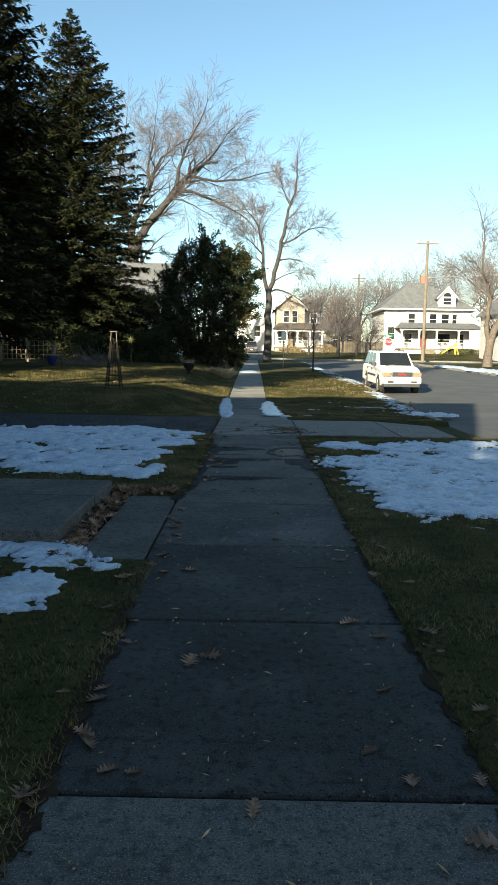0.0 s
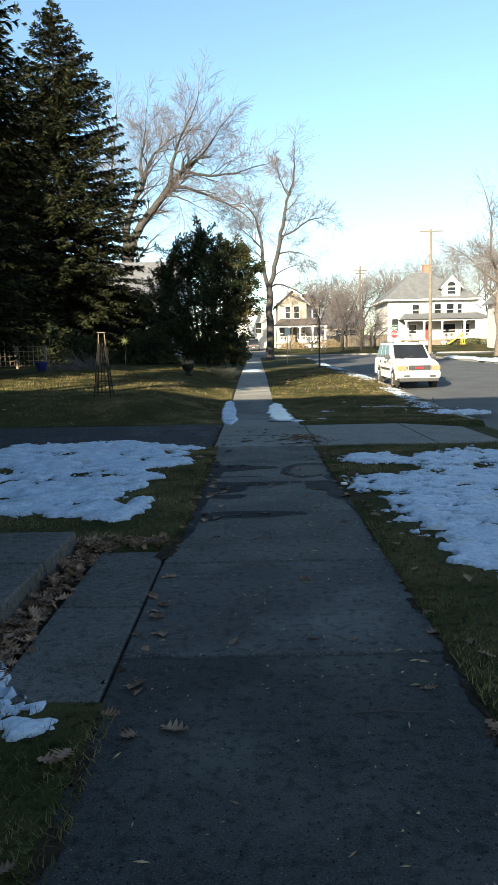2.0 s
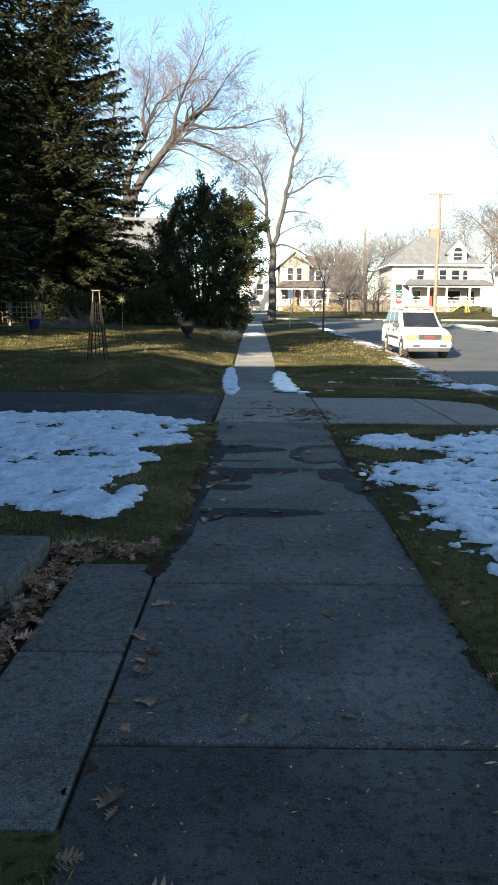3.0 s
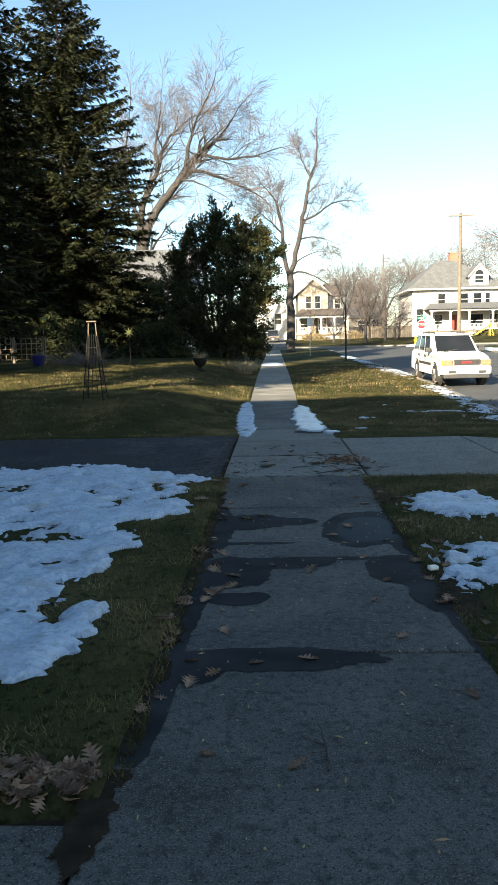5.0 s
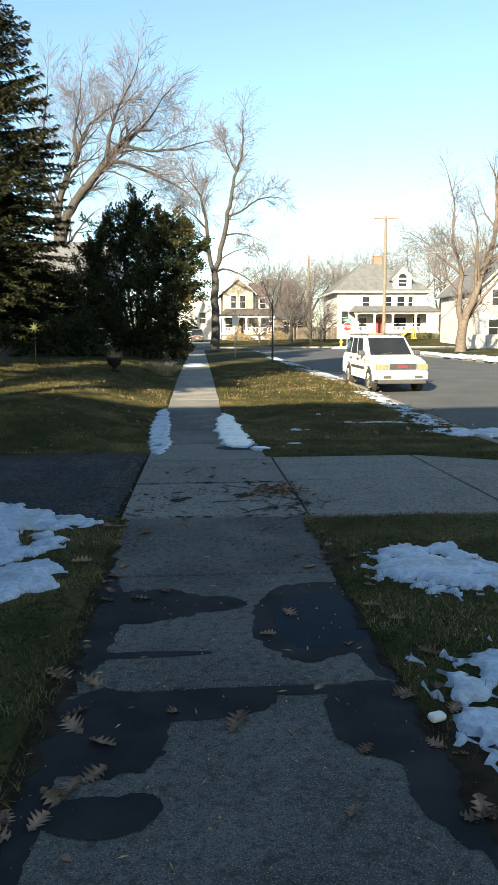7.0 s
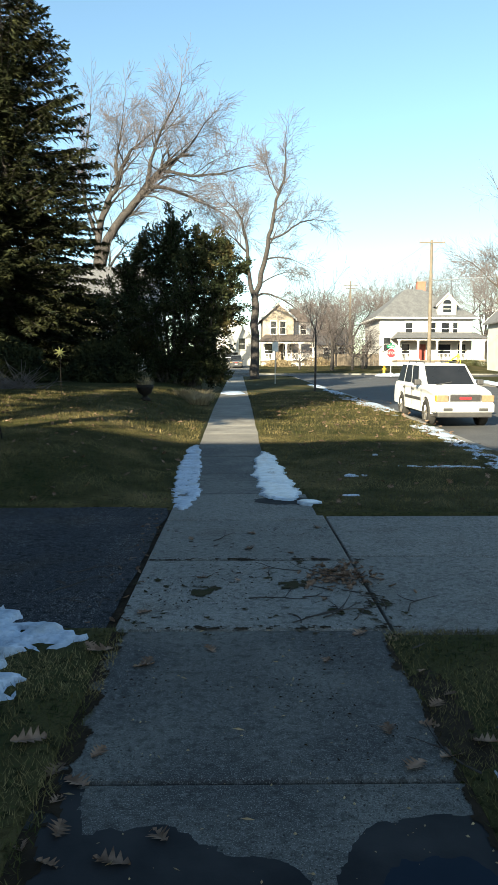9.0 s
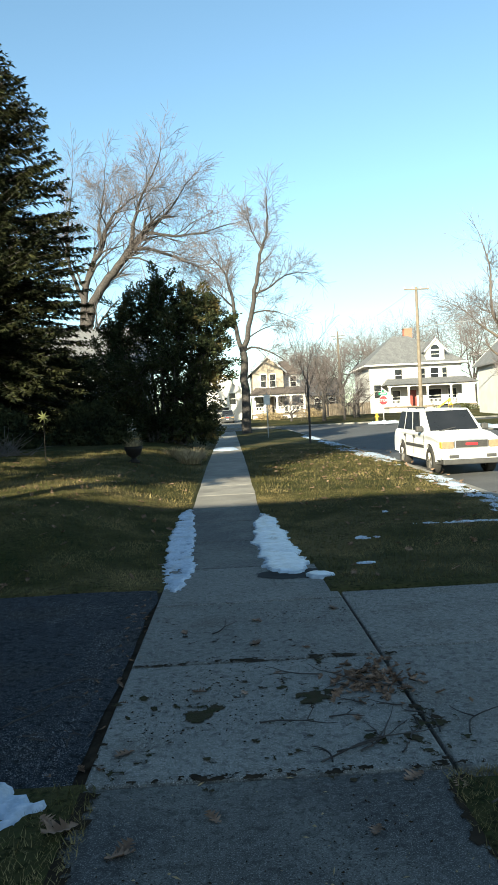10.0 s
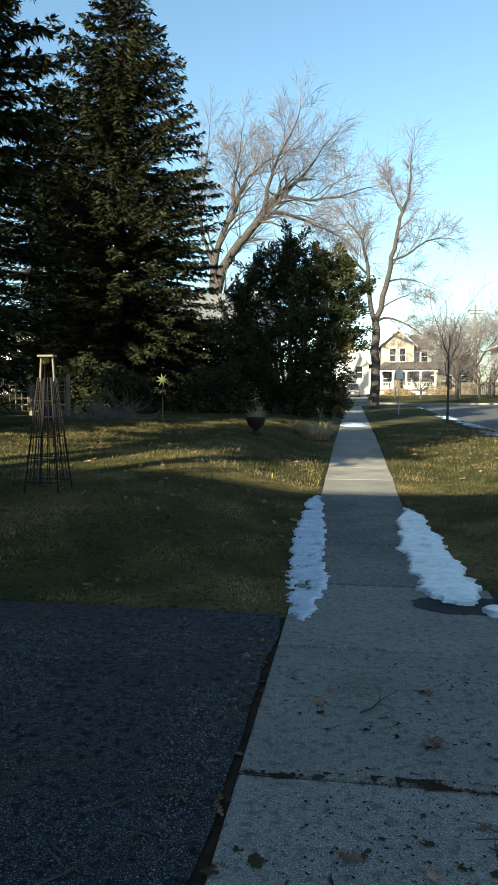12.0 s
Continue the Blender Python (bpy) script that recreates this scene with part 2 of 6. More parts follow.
# ---- ground: one sheet to the horizon ----
def ground_sheet():
    xs = np.concatenate([np.linspace(-500, -40, 12), np.linspace(-36, -15, 15), np.arange(-14, -3, 0.5), np.arange(-3, 5.2, 0.1),
                         np.arange(5.5, 30, 0.8), np.linspace(32, 80, 12), np.linspace(100, 500, 8)])
    ys = np.concatenate([np.linspace(-400, -20, 10), np.arange(-15, 0, 1.0), np.arange(0, 26, 0.14), np.arange(26, 50, 0.35),
                         np.arange(50, 100, 0.7), np.linspace(102, 200, 16), np.linspace(230, 900, 9)])
    verts, faces = [], []
    for y in ys:
        for x in xs:
            z = lawn(x, y) if -40 < x < 80 and y < 200 else grade(y)
            if on_road(x, y, -0.12):
                z = grade(y) - 0.4
            elif WALK_L + 0.06 < x < (WALK_R if y < 17.5 else WALK_R2) - 0.06 and -30 < y < CROSS_A:
                z = grade(y) - 0.09
            elif (WALK_R - 0.06 <= x <= KERB_L + 0.2 and 13.0 < y < 16.2) or (-14.5 < x <= WALK_L + 0.06 and 13.15 < y < 16.6):
                z = grade(y) - 0.08
            elif -8 < x < -0.78 and 5.1 < y < 7.3:
                z = grade(y) - 0.06
            verts.append((x, y, z))
    nx = len(xs)
    for j in range(len(ys) - 1):
        for i in range(nx - 1):
            a = j * nx + i
            faces.append((a, a + 1, a + nx + 1, a + nx))
    tagged(obj("ground", mesh_from("ground", verts, faces, TURF, True)), "dormant winter lawn, green and straw-coloured turf", "ground", kind="structure")


ground_sheet()


def strip(name, mat, x0, x1, ys, drop, crown=0.0, n=8):
    verts, faces = [], []
    for y in ys:
        for i in range(n + 1):
            f = i / n
            verts.append((lerp(x0, x1, f), y, grade(y) + drop + crown * (1 - (2 * f - 1) ** 2)))
    for j in range(len(ys) - 1):
        for i in range(n):
            a = j * (n + 1) + i
            faces.append((a, a + 1, a + n + 2, a + n + 1))
    return obj(name, mesh_from(name, verts, faces, mat, True))


ROAD_Y = [y for y in GY if -100 < y < CROSS_A] + list(np.arange(-60, CROSS_A, 2.0))
road = tagged(strip("road", ASPHALT, KERB_L, KERB_R, sorted(set(ROAD_Y + [-60.0, CROSS_A])), -0.13, 0.07), "sunlit grey asphalt street", "road", kind="structure")
tagged(strip("road", ASPHALT, -160, 160, [CROSS_A, 68, 71, 74, CROSS_B], -0.126, 0.0, 40), "grey asphalt crossing street", "road", kind="structure")
# corner fillets of the crossing
for cx, sx in ((KERB_L - 4, 1), (KERB_R + 4, -1)):
    pts = [(cx + sx * 4 * math.cos(a), CROSS_A - 4 + 4 * math.sin(a)) for a in np.linspace(0, math.pi / 2, 10)]
    corner = (cx + sx * 4, CROSS_A)
    vs = [(x, y, grade(y) - 0.128) for x, y in pts] + [(*corner, grade(CROSS_A) - 0.128)]
    tagged(obj("road", mesh_from("road", vs, [tuple(range(len(vs)))], ASPHALT)), "asphalt at the rounded street corner", "road", kind="structure")


def kerb_line(pts, label):
    """Kerb stones along a line in the plan; pieces are children."""
    line = tagged(new("kerb"), label, "kerb", kind="structure")
    for (xa, ya), (xb, yb) in zip(pts, pts[1:]):
        d = Vector((xb - xa, yb - ya, grade(yb) - grade(ya)))
        bm = boxed(-0.075, 0.075, 0.006, d.length - 0.006, -0.34, 0.02, 0.025)
        q = d.to_track_quat("Y", "Z").to_matrix().to_4x4()
        finish("kerb_stone", bm, KERB_MAT, line, Matrix.Translation((xa, ya, grade(ya))) @ q)
    return line


def drop_kerb(y):
    return 12.4 < y < 16.9


kl = [(KERB_L - 0.02, y) for y in np.arange(-8, 62.1, 2.0)]
kerb_line([p for p in kl if p[1] < 12.9], "pale concrete street kerb")
kerb_line([(KERB_L - 0.02, 16.6)] + [p for p in kl if p[1] > 17.5], "pale concrete street kerb edged with old snow")
kerb_line([(KERB_R + 0.02, y) for y in np.arange(-8, 62.1, 3.5)], "pale concrete kerb on the far side")
kerb_line([(KERB_L - 4 + 4 * math.cos(a), CROSS_A - 4 + 4 * math.sin(a)) for a in np.linspace(0, math.pi / 2, 7)], "rounded concrete corner kerb")
kerb_line([(KERB_R + 4 - 4 * math.cos(a), CROSS_A - 4 + 4 * math.sin(a)) for a in np.linspace(0, math.pi / 2, 7)], "rounded concrete corner kerb")
kerb_line([(x, CROSS_B + 0.02) for x in np.arange(-24, 44, 4.0)], "concrete kerb of the crossing street")

# ---- the pavement, slab by slab ----
SLAB = 1.5
JOINT0 = 2.5


def slab_mesh(w, d, dip=0.0):
    bm = boxed(-w / 2, w / 2, 0.011, d - 0.011, -0.12, 0, 0.014)
    me = bpy.data.meshes.new("slab")
    bm.to_mesh(me)
    bm.free()
    return me


pavement = tagged(new("pavement"), "worn concrete pavement, damp near slabs darkened for shade, far slabs paled for sun", "pavement", kind="structure")
slab_me = slab_mesh(WALK_R - WALK_L, SLAB)
slab_me.materials.append(CONCRETE)
pale_me = slab_mesh(WALK_R - WALK_L, SLAB)
pale_me.materials.append(CONCRETE_PALE)
dry_sun_me = slab_mesh(WALK_R2 - WALK_L, SLAB)
dry_sun_me.materials.append(CONCRETE_DRY_SUN)
narrow_me = slab_mesh(WALK_R2 - WALK_L, SLAB)
narrow_me.materials.append(CONCRETE)
half_shade_me = slab_mesh(WALK_R - WALK_L, SLAB)
half_shade_me.materials.append(HALF_DAMP_SHADE)
damp_shade_me = slab_mesh(WALK_R - WALK_L, SLAB)
damp_shade_me.materials.append(DAMP_SHADE_SLAB)
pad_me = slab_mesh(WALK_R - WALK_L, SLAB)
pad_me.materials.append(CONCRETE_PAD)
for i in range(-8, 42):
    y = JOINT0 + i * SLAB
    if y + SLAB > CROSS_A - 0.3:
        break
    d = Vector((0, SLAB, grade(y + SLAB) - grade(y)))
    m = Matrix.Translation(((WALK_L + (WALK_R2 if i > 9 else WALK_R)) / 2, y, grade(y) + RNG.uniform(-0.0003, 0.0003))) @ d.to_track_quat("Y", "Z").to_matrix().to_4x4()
    # slab tone carries shade near the start and sunlight beyond the driveway
    obj("slab", dry_sun_me if i > 12 else narrow_me if i > 9 else pad_me if i in (-1, -2, 3) else pale_me if i > 6 else half_shade_me if i == 2 else damp_shade_me if i in (0, 1) else slab_me, pavement, m)

# street-side driveway apron of concrete, house-side driveway of old asphalt
apron = tagged(new("driveway"), "pale concrete driveway apron down to the street", "driveway", kind="structure")
for x0, x1, y0, y1 in ((0.77, 2.55, 13.0, 14.62), (0.77, 2.55, 14.64, 16.25), (2.57, 4.33, 13.0, 14.62), (2.57, 4.33, 14.64, 16.25)):
    bm = boxed(x0, x1, y0, y1, -0.12, -0.006, 0.012)
    for v in bm.verts:
        v.co.z -= 0.11 * ramp(v.co.x, 2.6, 4.33)
    finish("slab", bm, CONCRETE_PALE, apron)


def sheet(name, x0, x1, y0, y1, step, height, mat, edge=0.12):
    """A thin sheet over the ground with ragged edges."""
    verts, faces, index = [], [], {}
    nx, ny = int((x1 - x0) / step), int((y1 - y0) / step)
    for j in range(ny + 1):
        for i in range(nx + 1):
            x, y = lerp(x0, x1, i / nx), lerp(y0, y1, j / ny)
            x2 = x + edge * nz(x * 2, y * 2, 1.5) * (1 if i in (0, nx) else 0)
            y2 = y + edge * nz(x * 2, y * 2, 8.5) * (1 if j in (0, ny) else 0)
            verts.append((x2, y2, height(x, y)))
    for j in range(ny):
        for i in range(nx):
            a = j * (nx + 1) + i
            faces.append((a, a + 1, a + nx + 2, a + nx + 1))
    return obj(name, mesh_from(name, verts, faces, mat, True))


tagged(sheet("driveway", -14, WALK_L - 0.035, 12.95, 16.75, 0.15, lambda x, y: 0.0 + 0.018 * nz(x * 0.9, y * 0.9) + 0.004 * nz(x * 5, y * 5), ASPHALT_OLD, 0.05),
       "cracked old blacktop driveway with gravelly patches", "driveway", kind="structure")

tagged(sheet("soil_strip", WALK_L - 0.5, WALK_L + 0.02, 12.9, 16.9, 0.08, lambda x, y: -0.022 + 0.012 * nz(x * 6, y * 6, 3), SOIL, 0.0),
       "strip of dark soil beside the slabs", "soil", kind="structure")
tagged(sheet("soil_strip", -1.5, WALK_L + 0.02, 4.95, 7.5, 0.08, lambda x, y: -0.03 + 0.012 * nz(x * 6, y * 6, 3), SOIL, 0.0),
       "dark soil gap between the walk and the pads", "soil", kind="structure")

# raised front walk and the small pads beside the pavement
front_walk = tagged(new("front_walk"), "raised concrete walk leading to the house", "walk", kind="structure")
for x0, x1 in ((-3.0, -1.47), (-4.55, -3.02), (-6.1, -4.57), (-7.65, -6.12)):
    finish("slab", boxed(x0, x1, 5.35, 6.62, -0.1, 0.125, 0.015), CONCRETE_PAD, front_walk)
    finish("slab", boxed(x0, x1, 6.63, 7.42, -0.1, 0.125, 0.015), CONCRETE_PAD, front_walk)
pads = tagged(new("walk_pad"), "two small concrete pads beside the pavement", "walk", kind="structure")
finish("slab", boxed(-1.27, -0.815, 5.08, 6.17, -0.1, 0.0, 0.01), CONCRETE_PAD, pads)
finish("slab", boxed(-1.27, -0.815, 6.19, 7.3, -0.1, -0.004, 0.01), CONCRETE_PAD, pads)


# ---- snow, ice and wet patches: blobs with ragged edges ----
def blob_field(blobs, x, y, rag, cap=0.3, fine=1.0):
    f = -9.0
    for bx, by, rx, ry in blobs:
        f = max(f, 1 - math.hypot((x - bx) / rx, (y - by) / ry))
    f = min(f, cap)
    x, y = x * fine, y * fine
    f += rag * (0.6 * nz(x * 1.7, y * 1.7, 3.3) + 0.45 * nz(x * 4.5, y * 4.5, 7.7) + 0.28 * nz(x * 11, y * 11, 1.1) + 0.22 * nz(x * 25, y * 25, 5.1))
    return f


LIFTS = {}
SNOW_AREAS = []


def patch(name, blobs, step, thick, base, mat, label, category, rag=0.35, cap=0.3, fine=1.0):
    LIFTS[thick > 0.01] = LIFTS.get(thick > 0.01, 0) + 1
    lift = 0.0008 + 0.0004 * LIFTS[thick > 0.01]
    if mat in (SNOW, ICE):
        SNOW_AREAS.append((blobs, rag, cap))
    x0 = min(b[0] - b[2] * 1.5 for b in blobs)
    x1 = max(b[0] + b[2] * 1.5 for b in blobs)
    y0 = min(b[1] - b[3] * 1.5 for b in blobs)
    y1 = max(b[1] + b[3] * 1.5 for b in blobs)
    nx, ny = int((x1 - x0) / step) + 1, int((y1 - y0) / step) + 1
    f = [[blob_field(blobs, x0 + i * step, y0 + j * step, rag, cap, fine) for i in range(nx)] for j in range(ny)]
    verts, faces, index = [], [], {}

    def vert(i, j):
        if (i, j) not in index:
            v = f[j][i]
            x, y = x0 + i * step, y0 + j * step
            if v <= 0:      # slide the rim onto the edge of the shape
                gx = f[j][min(i + 1, nx - 1)] - f[j][max(i - 1, 0)]
                gy = f[min(j + 1, ny - 1)][i] - f[max(j - 1, 0)][i]
                g2 = gx * gx + gy * gy
                if g2 > 1e-9:
                    k = min(1.0, -v * 2 / math.sqrt(g2)) / math.sqrt(g2)
                    x, y = x + gx * k * step, y + gy * k * step
            z = base(x, y) + (lift + thick * min(1.0, math.sqrt(max(0.0, v) * 2.2)) * (0.75 + 0.35 * nz(x * 2.2, y * 1.4, 2) + 0.35 * nz(x * 7, y * 7, 6)) if v > 0 else lift - 0.03 * (thick > 0.01))
            index[i, j] = len(verts)
            verts.append((x, y, z))
        return index[i, j]
    for j in range(ny - 1):
        for i in range(nx - 1):
            k = sum(f[b][a] > 0 for a, b in ((i, j), (i + 1, j), (i + 1, j + 1), (i, j + 1)))
            if k >= 1:
                faces.append((vert(i, j), vert(i + 1, j), vert(i + 1, j + 1), vert(i, j + 1)))
    return tagged(obj(name, mesh_from(name, verts, faces, mat, True)), label, category, kind="stuff")


def flat(x, y):
    return grade(y)


SNOWY = "patch of old snow, coloured shade-blue, thawing on the lawn"
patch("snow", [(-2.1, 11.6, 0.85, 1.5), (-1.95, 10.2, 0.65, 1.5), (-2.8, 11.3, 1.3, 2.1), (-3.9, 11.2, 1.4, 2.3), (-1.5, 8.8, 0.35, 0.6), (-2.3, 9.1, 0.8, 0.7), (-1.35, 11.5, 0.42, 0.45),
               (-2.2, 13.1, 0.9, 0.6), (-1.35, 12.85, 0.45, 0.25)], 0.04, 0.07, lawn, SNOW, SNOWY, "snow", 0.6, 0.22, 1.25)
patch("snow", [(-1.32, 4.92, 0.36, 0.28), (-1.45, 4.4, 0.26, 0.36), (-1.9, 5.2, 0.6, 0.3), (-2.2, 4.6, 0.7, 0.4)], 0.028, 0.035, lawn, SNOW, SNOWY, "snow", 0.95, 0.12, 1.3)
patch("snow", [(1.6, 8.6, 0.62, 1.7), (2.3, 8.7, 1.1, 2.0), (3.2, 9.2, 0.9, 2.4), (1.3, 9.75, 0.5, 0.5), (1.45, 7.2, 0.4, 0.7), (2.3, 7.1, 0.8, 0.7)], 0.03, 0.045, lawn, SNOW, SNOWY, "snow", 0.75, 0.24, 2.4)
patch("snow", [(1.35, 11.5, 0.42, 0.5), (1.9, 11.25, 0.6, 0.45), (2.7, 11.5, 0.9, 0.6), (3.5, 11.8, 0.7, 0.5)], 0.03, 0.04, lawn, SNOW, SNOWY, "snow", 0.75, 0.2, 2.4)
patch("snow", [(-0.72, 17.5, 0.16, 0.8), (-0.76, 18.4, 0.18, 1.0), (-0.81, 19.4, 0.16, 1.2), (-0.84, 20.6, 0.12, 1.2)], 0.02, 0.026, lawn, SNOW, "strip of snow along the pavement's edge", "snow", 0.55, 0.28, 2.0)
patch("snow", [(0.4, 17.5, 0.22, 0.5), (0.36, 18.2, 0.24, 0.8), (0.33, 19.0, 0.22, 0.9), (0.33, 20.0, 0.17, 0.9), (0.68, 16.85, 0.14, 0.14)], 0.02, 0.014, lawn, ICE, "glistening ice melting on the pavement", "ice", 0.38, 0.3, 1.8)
patch("snow", [(-0.35, 38.2, 0.5, 1.2)], 0.08, 0.08, flat, SNOW, "small snow drift across the pavement", "snow", 0.3)
patch("snow", [(4.15, 18.3, 0.7, 0.35), (3.78, 19.8, 0.3, 0.9), (3.82, 21.8, 0.26, 1.2), (2.6, 19.5, 1.2, 0.1), (3.86, 24.0, 0.24, 1.3)], 0.03, 0.05, flat, SNOW,
      "ridge of ploughed snow along the kerb", "snow", 0.85, 0.16, 2.0)
patch("snow", [(3.75, 30.0, 0.36, 2.4), (3.45, 33.5, 0.45, 1.6), (3.75, 38.5, 0.32, 2.6), (3.75, 45, 0.3, 3.0), (3.0, 32.4, 0.4, 0.5), (3.2, 36, 0.3, 0.5)], 0.06, 0.06, flat, SNOW, "ridge of ploughed snow along the kerb", "snow", 0.95, 0.16, 1.6)
patch("snow", [(14.6, 46, 0.9, 5.0), (14.3, 40, 0.6, 4.0), (14.5, 54, 0.7, 4.0)], 0.2, 0.15, flat, SNOW, "ploughed snow along the far kerb", "snow", 0.4)
patch("snow", [(12.4, 68.6, 1.3, 0.6)], 0.12, 0.3, flat, SNOW, "small pile of ploughed snow at the corner", "snow", 0.3)
DAMP = "dark damp stain on the concrete"
patch("puddle", [(0.43, 10.72, 0.34, 0.52), (0.5, 11.1, 0.28, 0.2), (0.66, 10.5, 0.14, 0.5)], 0.016, 0.0, flat, WET, DAMP, "puddle", 0.28)
patch("puddle", [(0.47, 10.72, 0.26, 0.38)], 0.012, 0.0, flat, WATER, "shallow puddle with reflected sky put into its blue colour", "puddle", 0.28)
patch("puddle", [(-0.7, 10.85, 0.13, 0.75), (-0.42, 11.0, 0.3, 0.26), (-0.15, 10.98, 0.22, 0.12), (-0.45, 10.35, 0.35, 0.035)], 0.016, 0.0, flat, WET, DAMP, "puddle", 0.3, 0.3, 1.5)
patch("puddle", [(-0.52, 9.72, 0.24, 0.3), (-0.2, 9.87, 0.34, 0.12), (-0.72, 9.3, 0.1, 0.75), (-0.74, 8.2, 0.09, 0.6), (0.0, 9.955, 0.6, 0.04)], 0.016, 0.0, flat, WET, DAMP, "puddle", 0.3, 0.3, 1.5)
patch("puddle", [(-0.46, 9.2, 0.17, 0.1), (-0.36, 9.24, 0.09, 0.07)], 0.012, 0.0, flat, WET, DAMP, "puddle", 0.25, 0.3, 1.5)
patch("puddle", [(-0.25, 8.42, 0.5, 0.12), (-0.62, 8.35, 0.16, 0.16)], 0.016, 0.0, flat, WET, DAMP, "puddle", 0.35, 0.3, 1.5)
patch("puddle", [(0.55, 9.72, 0.23, 0.3), (0.66, 9.38, 0.16, 0.38), (0.73, 8.85, 0.09, 0.6), (0.74, 7.6, 0.06, 0.9)], 0.016, 0.0, flat, WET, DAMP, "puddle", 0.3, 0.3, 1.5)
patch("puddle", [(0.45, 17.05, 0.34, 0.24), (0.62, 16.9, 0.2, 0.12)], 0.016, 0.0, flat, WET, DAMP, "puddle", 0.4, 0.3, 1.5)
EDGING = "dark soil and crumbs spread over the slab edges"
patch("soil_stain", [(-0.8, 3.0, 0.09, 1.7), (-0.8, 10.2, 0.1, 2.9)], 0.014, 0.0, flat, SOIL, EDGING, "soil", 0.8, 0.3, 3.0)
patch("soil_stain", [(0.76, 4.2, 0.1, 3.4), (0.76, 10.6, 0.1, 2.6)], 0.014, 0.0, flat, SOIL, EDGING, "soil", 0.8, 0.3, 3.0)
MOSSY = "dark moss and soil in the worn concrete"
patch("moss", [(0.25, 13.72, 0.45, 0.5), (-0.1, 13.5, 0.5, 0.4)], 0.008, 0.0, flat, MOSS, MOSSY, "moss", 1.5, -0.68, 5.5)
patch("moss", [(-0.32, 13.72, 0.13, 0.09), (0.28, 13.85, 0.12, 0.08), (0.52, 13.3, 0.08, 0.07)], 0.008, 0.0, flat, MOSS, MOSSY, "moss", 1.0, 0.1, 4.0)
patch("soil_stain", [(0.0, 14.5, 0.7, 0.03), (0.1, 13.02, 0.6, 0.025)], 0.006, 0.0, flat, SOIL, "soil caught along the slab joints", "soil", 1.3, -0.2, 7.0)
patch("soil_stain", [(0.05, 15.0, 0.5, 0.6), (0.2, 14.2, 0.4, 0.4)], 0.007, 0.0, flat, SOIL, "scattered dark specks on the concrete", "soil", 1.5, -0.72, 13.0)
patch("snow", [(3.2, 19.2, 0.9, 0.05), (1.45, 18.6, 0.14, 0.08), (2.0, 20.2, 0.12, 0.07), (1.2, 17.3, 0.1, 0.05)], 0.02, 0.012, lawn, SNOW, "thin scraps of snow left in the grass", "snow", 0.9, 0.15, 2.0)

# ---- trees ----
def wander(rng, p, d, length, steps, bend, up=0.0):
    pts = [p.copy()]
    for _ in range(steps):
        d = (d + Vector((rng.uniform(-1, 1), rng.uniform(-1, 1), rng.uniform(-1, 1) + up)) * bend).normalized()
        p = p + d * (length / steps)
        pts.append(p)
    return pts, d


def bare_limb(rng, lists, p, d, length, r, depth, spread, up, min_r, fine=False):
    floor = min_r * 1.1
    steps = 6 if depth < 3 else 4 if depth < 4 else 3
    pts, end = wander(rng, p, d, length, steps, 0.2 if fine else 0.27 + 0.04 * depth, up)
    big = r > 0.035
    radii = [max(floor, lerp(r, r * 0.45, i / steps)) for i in range(steps + 1)]
    verts, faces = lists[0] if big else lists[1]
    tube(verts, faces, pts, radii, 6 if r > 0.12 else 4 if big else 3)
    if depth >= 5 or (r * 0.5 < min_r and not fine):
        return
    n = (4, 5, 6, 6, 5, 3)[depth] - (depth - 1 if fine else 0)
    for k in range(n):
        f = lerp(0.22, 1.0, (k + rng.random() * 0.8) / n)
        i = min(int(f * steps), steps - 1)
        q = pts[i].lerp(pts[i + 1], f * steps - i)
        axis = (pts[i + 1] - pts[i]).normalized()
        side = axis.orthogonal().normalized()
        side.rotate(Matrix.Rotation(rng.uniform(0, 6.283), 3, axis))
        turn = spread * rng.uniform(0.6, 1.4)
        nd = (axis * math.cos(turn) + side * math.sin(turn)).normalized()
        bare_limb(rng, lists, q, nd, length * (rng.uniform(0.5, 0.85) if fine else rng.uniform(0.38, 0.7)), max(lerp(radii[0], radii[-1], f) * rng.uniform(0.45, 0.65), min_r), depth + 1, spread, up, min_r, fine)
    bare_limb(rng, lists, pts[-1], end, length * rng.uniform(0.5, 0.7), radii[-1] * 0.9, depth + 1, spread, up, min_r, fine)


